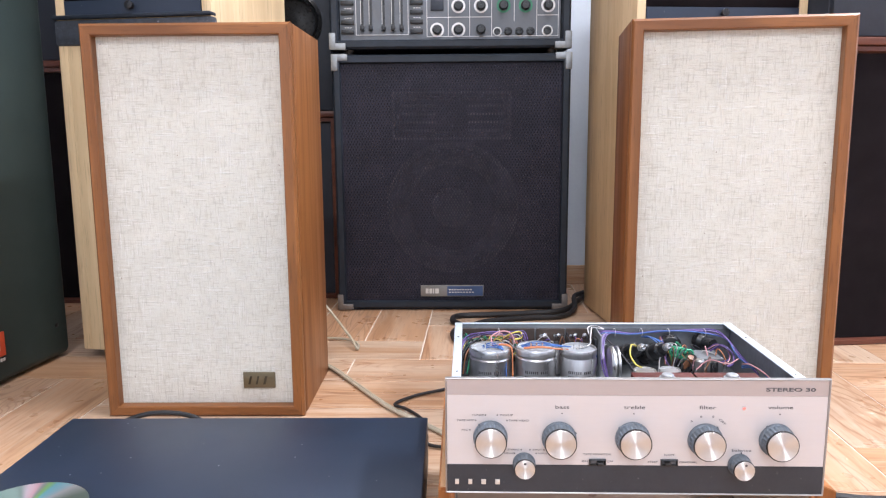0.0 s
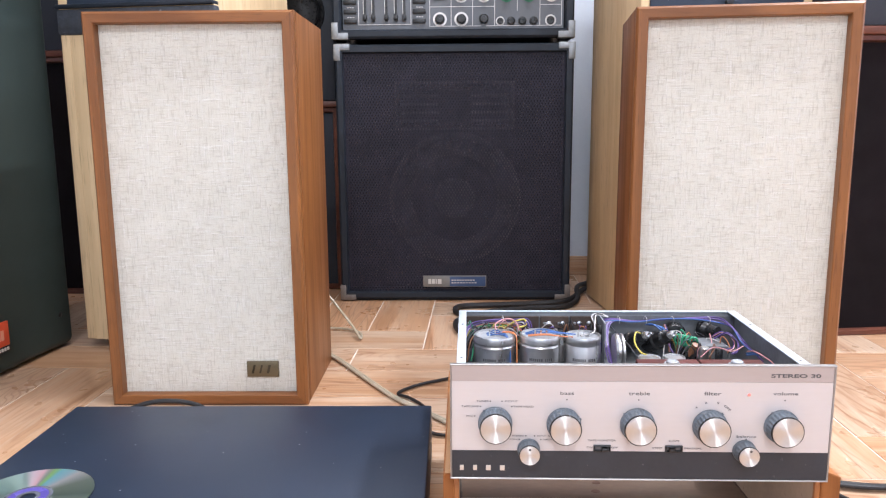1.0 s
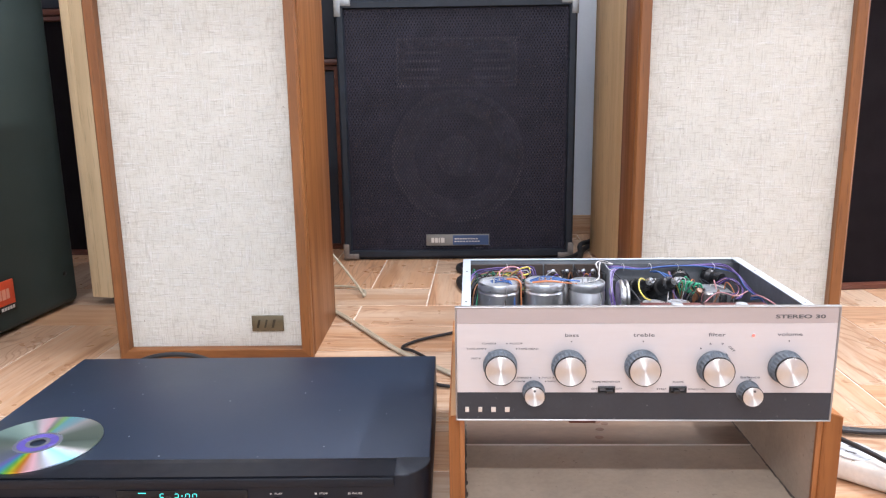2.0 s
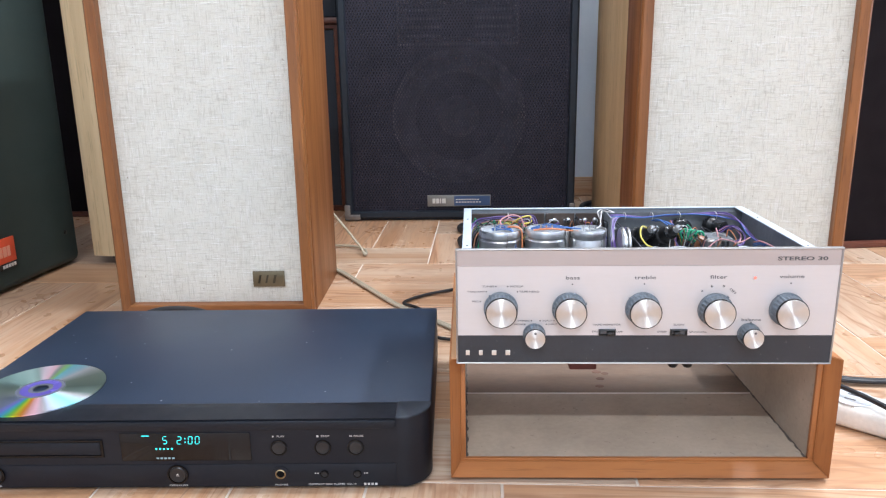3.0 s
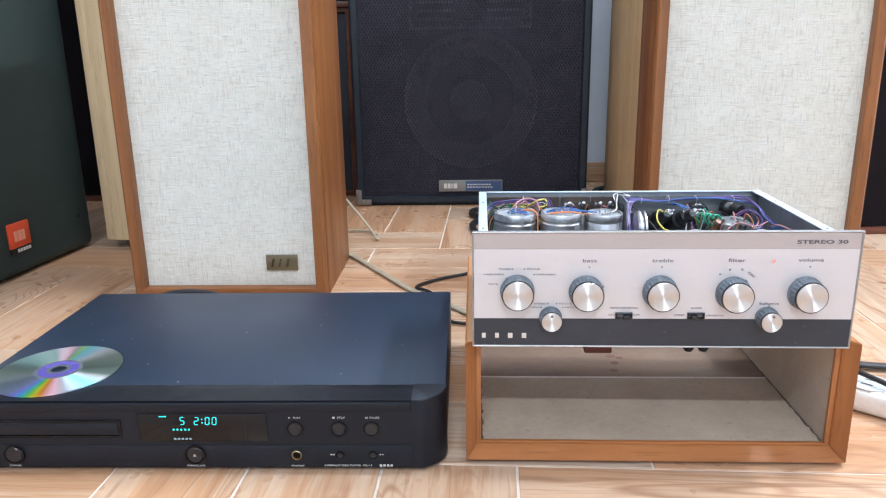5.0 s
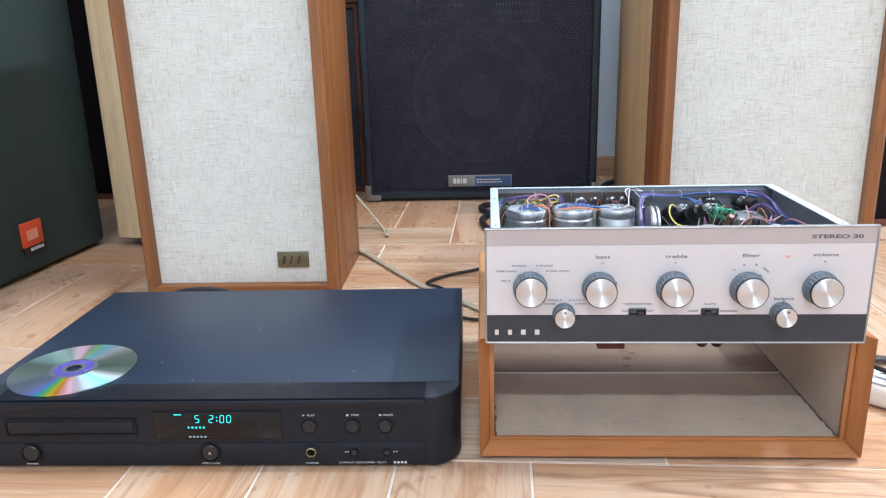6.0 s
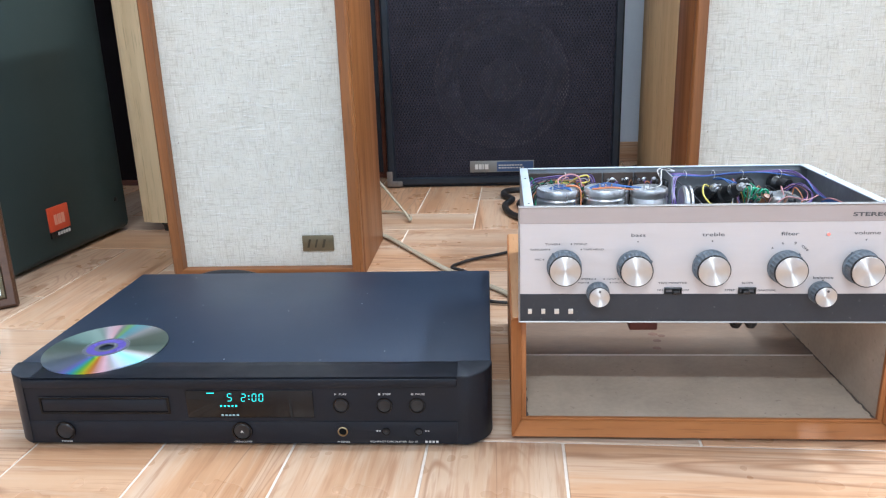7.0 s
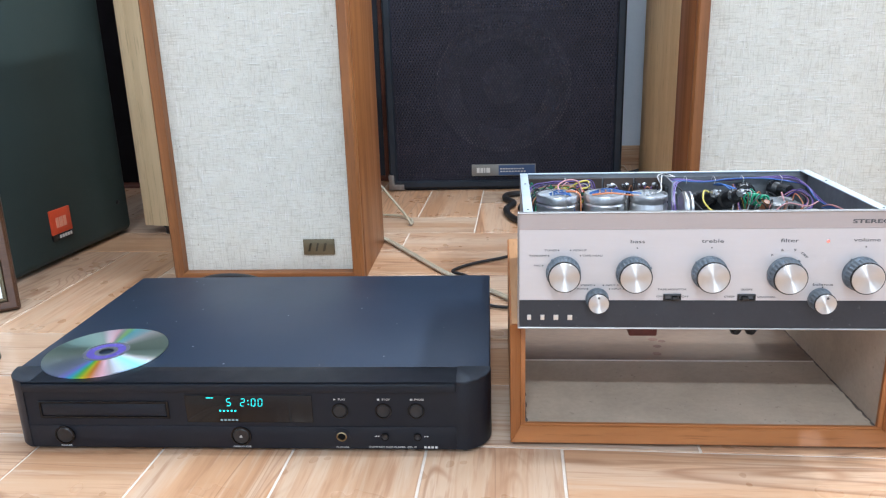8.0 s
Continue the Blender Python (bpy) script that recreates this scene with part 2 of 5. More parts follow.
# Black paint; the blue tint of a reflection is put into the base colour.
BLACKSTEEL = dusted(plain("black_painted_steel", (0.017, 0.027, 0.048), 0.42, var=0.10, scale=5, fine=500, relief=0.2, gloss=0.25))
BLACKPLASTIC = plain("black_plastic_fascia", (0.0075, 0.0095, 0.0145), 0.42, var=0.2, scale=14, fine=600, relief=0.1, spec=0.27)
CORNERPLASTIC = plain("satin_corner_plastic", (0.022, 0.027, 0.036), 0.45, var=0.15, scale=14, fine=600, relief=0.1)
GLOSSBLACK = plain("smoked_display_window", (0.004, 0.004, 0.005), 0.10, var=0.1, relief=0, spec=0.34)
BUTTONBLACK = plain("black_button", (0.009, 0.010, 0.012), 0.34, var=0.1, relief=0.05)
TOLEX = plain("black_grained_vinyl", (0.014, 0.020, 0.030), 0.5, var=0.25, scale=20, fine=420, relief=0.6, spec=0.35)
SPECKLED = plain("speckled_black_rubber", (0.040, 0.047, 0.060), 0.55, var=0.4, scale=120, fine=420, relief=0.6, specks=(0.16, 0.17, 0.20))
GRILLE = perforated("black_perforated_grille", (0.023, 0.022, 0.034), 0.0074, 0.30)
DARKCLOTH = plain("dark_brown_grille_cloth", (0.007, 0.0045, 0.0055), 0.9, var=0.3, scale=10, fine=700, relief=0.5, spec=0.15)
NAVY = plain("dark_navy_baffle", (0.016, 0.022, 0.034), 0.55, var=0.25, scale=6)
GREENGREY = plain("green_grey_satin_lacquer", (0.038, 0.055, 0.052), 0.45, var=0.10, scale=5, fine=350, relief=0.12, spec=0.12)
CONE = plain("grey_paper_cone", (0.40, 0.36, 0.36), 0.8, var=0.2, scale=20)
CAPGREY = plain("grey_dust_cap", (0.42, 0.38, 0.38), 0.6, var=0.1)
NICKEL = plain("worn_nickel_corner", (0.27, 0.285, 0.295), 0.5, 1.0, var=0.12, scale=60, relief=0.2)
DULLMETAL = plain("dull_bottom_corner", (0.22, 0.20, 0.185), 0.5, 0.6, var=0.2, scale=60, relief=0.3)
FACEPLATE = plain("champagne_anodised_aluminium", (0.60, 0.56, 0.55), 0.42, 0.25, var=0.03, scale=8, fine=500, relief=0.05, stretch=(0.1, 1, 1))
FACESTRIPE = plain("tan_anodised_stripe", (0.44, 0.38, 0.36), 0.42, 0.25, var=0.04, scale=8, fine=500, relief=0.05, stretch=(0.1, 1, 1))
FACEBAND = plain("charcoal_lower_band", (0.022, 0.025, 0.032), 0.45, var=0.2, scale=25, fine=300, relief=0.1, specks=(0.08, 0.085, 0.09))
BRIGHTEDGE = plain("polished_aluminium_edge", (0.42, 0.41, 0.40), 0.48, 1.0, var=0.06)
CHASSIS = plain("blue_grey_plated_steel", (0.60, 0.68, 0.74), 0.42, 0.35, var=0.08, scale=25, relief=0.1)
CHASSISIN = plain("dark_chassis_steel", (0.17, 0.18, 0.19), 0.55, 0.4, var=0.3, scale=40, relief=0.25)
# Rim steel in a darker tone: the chassis' inner shade is put into the colour.
CHASSISWALL = plain("shaded_steel_wall", (0.26, 0.28, 0.30), 0.5, 0.3, var=0.2, scale=30, relief=0.15)
CANMETAL = plain("dull_capacitor_can", (0.60, 0.60, 0.60), 0.32, 1.0, var=0.14, scale=60, stretch=(1, 1, 0.15))
CANTOP = plain("grey_capacitor_top", (0.38, 0.40, 0.42), 0.5, 0.5, var=0.25, scale=80)
CHROME = plain("chromed_metal", (0.58, 0.58, 0.58), 0.27, 1.0, var=0.08, scale=60, relief=0)
BOARDBROWN = plain("dark_brown_tag_board", (0.065, 0.045, 0.035), 0.5, var=0.3, scale=60)
HEATRED = plain("dark_red_heat_sink", (0.10, 0.018, 0.014), 0.45, var=0.2, scale=30)
BLOCKBROWN = plain("red_brown_block", (0.10, 0.022, 0.016), 0.5, var=0.2, scale=50)
STAINBROWN = plain("dried_brown_stain", (0.16, 0.085, 0.06), 0.6, var=0.2, scale=60)
GLUE = plain("brown_grey_glue", (0.12, 0.095, 0.08), 0.7, var=0.3, scale=80)
BAKELITE = plain("black_bakelite", (0.014, 0.014, 0.015), 0.3, var=0.2, scale=60)
KNOBGREY = plain("blue_grey_knob_skirt", (0.125, 0.150, 0.175), 0.42, var=0.12, scale=60, relief=0.1)
SPUN = spun_metal("spun_aluminium_cap", (0.74, 0.73, 0.71), 0.42, 1.0)
FOIL = painted_sheen_foil("painted_sheen_foil")
DISCHUB = plain("violet_disc_hub", (0.13, 0.10, 0.42), 0.25, 0.2, var=0.1)
DISCCLEAR = plain("grey_clear_hub_ring", (0.16, 0.17, 0.20), 0.15, 0.2, var=0.1)
BRASS = plain("tarnished_brass", (0.17, 0.14, 0.085), 0.45, 0.6, var=0.15, scale=60, relief=0.2)
ENGRAVED = plain("dark_engraving", (0.045, 0.032, 0.015), 0.6)
PRINT = plain("dark_printing_ink", (0.10, 0.095, 0.097), 0.6, relief=0)
WHITEPRINT = plain("pale_printing_ink", (0.58, 0.56, 0.53), 0.6, relief=0)
SILVERPRINT = plain("silver_lettering", (0.68, 0.64, 0.58), 0.35, 0.6, relief=0)
JACKHOLE = plain("dark_jack_hole", (0.004, 0.004, 0.004), 0.7, spec=0.1, relief=0)
GOLD = plain("gold_plated_jack", (0.50, 0.36, 0.19), 0.3, 1.0, var=0.1)
BADGEGREY = plain("grey_badge_enamel", (0.20, 0.195, 0.185), 0.4, 0.3)
BADGEBLUE = plain("blue_badge_enamel", (0.035, 0.07, 0.16), 0.4)
BADGEORANGE = plain("orange_red_badge", (0.72, 0.085, 0.03), 0.45)
BADGEPALE = plain("faded_badge_print", (0.80, 0.33, 0.22), 0.5)
PANELGREY = plain("grey_mixer_panel", (0.115, 0.129, 0.147), 0.5, var=0.1, scale=20)
DIALWHITE = plain("white_dial_ring", (0.72, 0.72, 0.72), 0.5)
DIALGREEN = plain("green_dial_ring", (0.03, 0.20, 0.11), 0.5)
CREAMCLOTH = plain("cream_grille_panel", (0.74, 0.76, 0.70), 0.8, var=0.06, scale=20, fine=600, relief=0.3)
RADIOWOOD = wood("dark_brown_lacquered_wood", (0.11, 0.055, 0.03), (0.05, 0.024, 0.014), 'x', 0.35)
STRIPWHITE = plain("grubby_white_plastic", (0.64, 0.62, 0.57), 0.4, var=0.16, scale=25, specks=(0.40, 0.33, 0.25))
SOCKETGREY = plain("pale_grey_socket", (0.60, 0.62, 0.63), 0.4)
RUBBER = plain("black_cable_rubber", (0.012, 0.012, 0.014), 0.5, var=0.15, scale=30)
CLEARCABLE = plain("yellowed_clear_speaker_cable", (0.42, 0.37, 0.28), 0.35, var=0.2, scale=40, spec=0.7)
CYAN = glow("cyan_display_segment", (0.06, 0.80, 0.76), 1.3)
DIMCYAN = glow("dim_display_segment", (0.20, 0.30, 0.32), 0.25)
REDLAMP = glow("red_pilot_lamp", (1.0, 0.22, 0.16), 0.45)
WIRES = {n: plain(n + "_wire", c, 0.4, var=0.06, relief=0) for n, c in (
    ("violet", (0.075, 0.04, 0.19)), ("blue", (0.04, 0.12, 0.34)), ("yellow", (0.58, 0.48, 0.09)), ("orange", (0.55, 0.19, 0.075)), ("white", (0.55, 0.53, 0.52)),
    ("pink", (0.50, 0.24, 0.25)), ("green", (0.03, 0.30, 0.16)), ("dark", (0.02, 0.02, 0.025)), ("brown", (0.22, 0.09, 0.04)), ("lilac", (0.17, 0.115, 0.29)))}


# ---- builders ----
def box(bm, x0, y0, z0, x1, y1, z1, bevel=0.0, seg=2):
    vs = [bm.verts.new((x, y, z)) for z in (z0, z1) for y in (y0, y1) for x in (x0, x1)]
    fs = [bm.faces.new([vs[k] for k in q]) for q in ((0, 2, 3, 1), (4, 5, 7, 6), (0, 1, 5, 4), (2, 6, 7, 3), (0, 4, 6, 2), (1, 3, 7, 5))]
    if bevel:
        es = list({e for f in fs for e in f.edges})
        bmesh.ops.bevel(bm, geom=es, offset=bevel, segments=seg, profile=0.5, affect='EDGES')
    return bm


def lathe(bm, profile, m=None, n=32):
    """Turns (radius, height) points round z; m places the result."""
    m = m or Matrix()
    rings = []
    for r, z in profile:
        if r < 1e-6:
            rings.append([bm.verts.new(m @ Vector((0, 0, z)))])
        else:
            rings.append([bm.verts.new(m @ Vector((r * math.cos(2 * math.pi * k / n), r * math.sin(2 * math.pi * k / n), z))) for k in range(n)])
    for a, b in zip(rings, rings[1:]):
        for k in range(n):
            j = (k + 1) % n
            if len(a) == 1 and len(b) > 1:
                bm.faces.new((a[0], b[k], b[j]))
            elif len(b) == 1 and len(a) > 1:
                bm.faces.new((a[k], a[j], b[0]))
            elif len(a) > 1:
                bm.faces.new((a[k], a[j], b[j], b[k]))
    return bm


def ring(bm, x0, z0, x1, z1, profile):
    """A mitred frame in the xz plane: profile points are (inset, y)."""
    loops = []
    for a, y in profile:
        loops.append([bm.verts.new(p) for p in ((x0 + a, y, z0 + a), (x1 - a, y, z0 + a), (x1 - a, y, z1 - a), (x0 + a, y, z1 - a))])
    for p, q in zip(loops, loops[1:] + loops[:1]):
        for k in range(4):
            j = (k + 1) % 4
            bm.faces.new((p[k], p[j], q[j], q[k]))
    return bm


def prism(bm, outline, z0, z1, bevel=0.0):
    """An outline in the xy plane, raised from z0 to z1."""
    lo = [bm.verts.new((x, y, z0)) for x, y in outline]
    hi = [bm.verts.new((x, y, z1)) for x, y in outline]
    top = bm.faces.new(hi)
    bm.faces.new(list(reversed(lo)))
    n = len(outline)
    for k in range(n):
        bm.faces.new((lo[k], lo[(k + 1) % n], hi[(k + 1) % n], hi[k]))
    if bevel:
        bmesh.ops.bevel(bm, geom=list(top.edges), offset=bevel, segments=2, profile=0.5, affect='EDGES')
    return bm


def spline(points, steps=8):
    """Points of a smooth line through the given ones."""
    p = [Vector(q) for q in points]
    p = [2 * p[0] - p[1]] + p + [2 * p[-1] - p[-2]]
    out = []
    for a, b, c, d in zip(p, p[1:], p[2:], p[3:]):
        for k in range(steps):
            t = k / steps
            out.append(0.5 * (2 * b + (c - a) * t + (2 * a - 5 * b + 4 * c - d) * t * t + (3 * b - a - 3 * c + d) * t ** 3))
    out.append(p[-2])
    return out


def tube(bm, points, r, n=8, steps=8):
    line = spline(points, steps)
    side = Vector((0.31, 0.17, 0.93))
    rings = []
    for k, p in enumerate(line):
        d = (line[min(k + 1, len(line) - 1)] - line[max(k - 1, 0)]).normalized()
        u = (side - d * side.dot(d)).normalized()
        side = u
        w = d.cross(u)
        rings.append([bm.verts.new(p + r * (math.cos(2 * math.pi * q / n) * u + math.sin(2 * math.pi * q / n) * w)) for q in range(n)])
    for a, b in zip(rings, rings[1:]):
        for q in range(n):
            bm.faces.new((a[q], a[(q + 1) % n], b[(q + 1) % n], b[q]))
    bm.faces.new(list(reversed(rings[0])))
    bm.faces.new(rings[-1])
    return bm


def mesh_of(bm, name, material):
    bmesh.ops.recalc_face_normals(bm, faces=bm.faces[:])
    me = bpy.data.meshes.new(name)
    bm.to_mesh(me)
    bm.free()
    me.materials.append(material)
    me.shade_smooth()
    me.set_sharp_from_angle(angle=radians(32))
    return me


def part(name, bm, material, parent, label="", m=None):
    ob = new(name, mesh_of(bm, name, material))
    ob.parent = parent
    if m is not None:
        ob.matrix_basis = m
    return tagged(ob, label)


def share(name, me, parent, m):
    ob = new(name, me)
    ob.parent = parent
    ob.matrix_basis = m
    return ob


def thing(name, m, label, category, group="", kind=""):
    ob = new(name)
    ob.empty_display_size = 0.05
    ob.matrix_basis = m
    return tagged(ob, label, category, group, kind)


def solid(name, bm, material, m, label, category, group="", kind=""):
    ob = new(name, mesh_of(bm, name, material))
    ob.matrix_basis = m
    return tagged(ob, label, category, group, kind)


def B():
    return bmesh.new()


UP = pose(0, 0, 0, 90)


def lettering(body, x, z, height, material, parent, y=-0.0004, stretch=1.0, turn=0.0, spacing=1.0, align='CENTER', shear=0.0, weight=0.0):
    """Words in the built-in font on a face that looks along -y, centred on (x, z)."""
    cu = bpy.data.curves.new("lettering", 'FONT')
    cu.body, cu.size, cu.align_x, cu.align_y = body, height / 0.70, align, 'CENTER'
    cu.offset = weight * height
    cu.extrude, cu.space_character, cu.resolution_u, cu.shear = 0.00012, spacing, 3, shear
    tmp = bpy.data.objects.new("lettering", cu)
    me = bpy.data.meshes.new_from_object(tmp)
    bpy.data.objects.remove(tmp)
    bpy.data.curves.remove(cu)
    me.materials.clear()
    me.materials.append(material)
    ob = new("lettering", me)
    ob.parent = parent
    ob.matrix_basis = pose(x, y, z) @ pose(0, 0, 0, 0, turn, 0) @ UP @ Matrix.Diagonal((stretch, 1, 1, 1))
    return ob


# ---- the room ----
X0, X1, Y0, Y1, TOP = -2.3, 2.3, -2.7, 2.21, 2.7


def wall(name, x0, y0, z0, x1, y1, z1, material=WALLPAINT, label="plain blue-grey painted wall of the room", category="wall"):
    return solid(name, box(B(), x0, y0, z0, x1, y1, z1), material, Matrix(), label, category, kind="structure")


wall("wall_north", X0, Y1, -0.1, X1, Y1 + 0.1, TOP)
wall("wall_west", X0 - 0.1, Y0 - 0.1, -0.1, X0, Y1 + 0.1, TOP)
wall("wall_east", X1, Y0 - 0.1, -0.1, X1 + 0.1, Y1 + 0.1, TOP)
south = thing("wall_south", pose(0, Y0, 0), "painted wall with a wide open shop front", "wall", kind="structure")
for name, x0, z0, x1, z1 in (("pier", X0, -0.1, -1.6, TOP), ("pier", 1.6, -0.1, X1, TOP), ("lintel", -1.6, 2.4, 1.6, TOP), ("sill", -1.6, -0.1, 1.6, 0.3)):
    part(name, box(B(), x0, -0.1, z0, x1, 0, z1), WALLPAINT, south)
wall("ceiling", X0 - 0.1, Y0 - 0.1, TOP, X1 + 0.1, Y1 + 0.1, TOP + 0.1, WHITEPAINT, "plain white painted ceiling", "ceiling")
skirt = solid("baseboard", box(B(), X0, Y1 - 0.012, 0.001, X1, Y1 - 0.002, 0.055, 0.002), TILE_X, Matrix(), "wood-look tile skirting along the wall", "baseboard", kind="structure")

# ---- black amplifier cabinet, mixer head and what stands behind ----
TW = 0.565


def corner_cap(bm, x, z, sx, sz, long=0.037, wide=0.0135, proud=0.0022):
    """An L-shaped metal protector that wraps a cabinet's front corner."""
    a, b = x - sx * proud, x + sx * long
    c, d = z - sz * proud, z + sz * wide
    box(bm, min(a, b), -proud, min(c, d), max(a, b), 0.026, max(c, d), 0.0016)
    b2, d2 = x + sx * wide, z + sz * long
    box(bm, min(a, b2), -proud - 0.0004, min(c, d2), max(a, b2), 0.026, max(c, d2), 0.0016)


def guitar_cabinet(m):
    t = thing("instrument_speaker", m, "black vinyl covered amplifier speaker with perforated grille and metal corners", "speaker")
    h = 0.62
    part("cabinet", box(ring(B(), 0, 0.005, TW, h, [(0, 0.32), (0, 0.005), (0.005, 0), (0.017, 0), (0.019, 0.004), (0.019, 0.05)]), 0.012, 0.30, 0.02, TW - 0.012, 0.32, h - 0.01), TOLEX, t)
    part("baffle", box(B(), 0.016, 0.07, 0.03, TW - 0.016, 0.085, h - 0.016), NAVY, t)
    part("plinth", box(B(), 0.02, 0.012, 0.0, TW - 0.02, 0.30, 0.0055, 0.002), TOLEX, t)
    part("grille", box(B(), 0.0192, 0.010, 0.0242, TW - 0.0192, 0.0118, h - 0.0195), GRILLE, t, "black perforated metal grille")
    cx, cz = 0.283, 0.25
    at = pose(cx, 0.069, cz) @ UP
    w = part("woofer", lathe(B(), [(0.165, 0.0), (0.165, 0.010), (0.150, 0.012), (0.146, 0.004), (0.138, 0.010), (0.130, 0.004), (0.060, -0.012), (0.055, -0.012)], at, 48), CONE, t)
    part("dust_cap", lathe(B(), [(0.056, -0.012), (0.05, 0.002), (0.03, 0.010), (0.0, 0.013)], at, 32), CAPGREY, w)
    hb = B()
    ring(hb, cx - 0.145, 0.42, cx + 0.145, 0.535, [(0, 0.069), (0, 0.040), (0.006, 0.040), (0.02, 0.066)])
    for k in range(4):
        for s in (-1, 1):
            box(hb, cx + s * 0.085 - 0.045, 0.045, 0.44 + 0.02 * k, cx + s * 0.085 + 0.045, 0.068, 0.446 + 0.02 * k)
    part("horn", hb, CONE, t)
    for x, sx in ((0, 1), (TW, -1)):
        cb = B()
        corner_cap(cb, x, h, sx, -1)
        part("corner_protector", cb, NICKEL, t, "worn nickel corner")
        cb = B()
        corner_cap(cb, x, 0.005, sx, 1, 0.036, 0.012)
        part("corner_protector", cb, DULLMETAL, t, "dull scuffed metal corner")
    bd = part("badge", box(B(), 0.204, 0.004, 0.035, 0.360, 0.0095, 0.063, 0.0008), BADGEGREY, t, "grey and blue maker's badge")
    part("badge_field", box(B(), 0.270, 0.0030, 0.037, 0.358, 0.0042, 0.061), BADGEBLUE, bd)
    lb = B()
    for k, (x, w0) in enumerate(((0.2165, 0.007), (0.2255, 0.007), (0.2345, 0.003), (0.2400, 0.009))):
        box(lb, x, 0.0028, 0.043, x + w0, 0.0038, 0.055)
    part("badge_mark", lb, WHITEPRINT, bd)
    lb = B()
    for k, (x1, z) in enumerate(((0.333, 0.051), (0.338, 0.0445))):
        for q in range(9):
            a = 0.274 + q * (x1 - 0.274) / 9
            box(lb, a, 0.0022, z, a + 0.0048, 0.0029, z + 0.0026)
    part("badge_lines", lb, SILVERPRINT, bd)
    return t


guitar_cabinet(pose(-0.3582, 1.8643, 0, 0, 0, 1.64))


def dial(parent, x, z, r, ring_mat, pointer):
    b = lathe(B(), [(r, 0), (r, 0.0008), (r * 0.72, 0.0009)], None, 28)
    k = part("dial_ring", b, ring_mat, parent, m=pose(x, 0.0195, z) @ UP)
    kb = lathe(B(), [(r * 0.66, 0), (r * 0.62, 0.011), (r * 0.5, 0.014), (0, 0.0145)], None, 24)
    box(kb, -0.0012, 0, 0.0135, 0.0012, r * 0.62, 0.0160)
    part("dial_knob", kb, BAKELITE, parent, m=pose(x, 0.0195, z) @ UP @ pose(0, 0, 0, 0, 0, pointer))


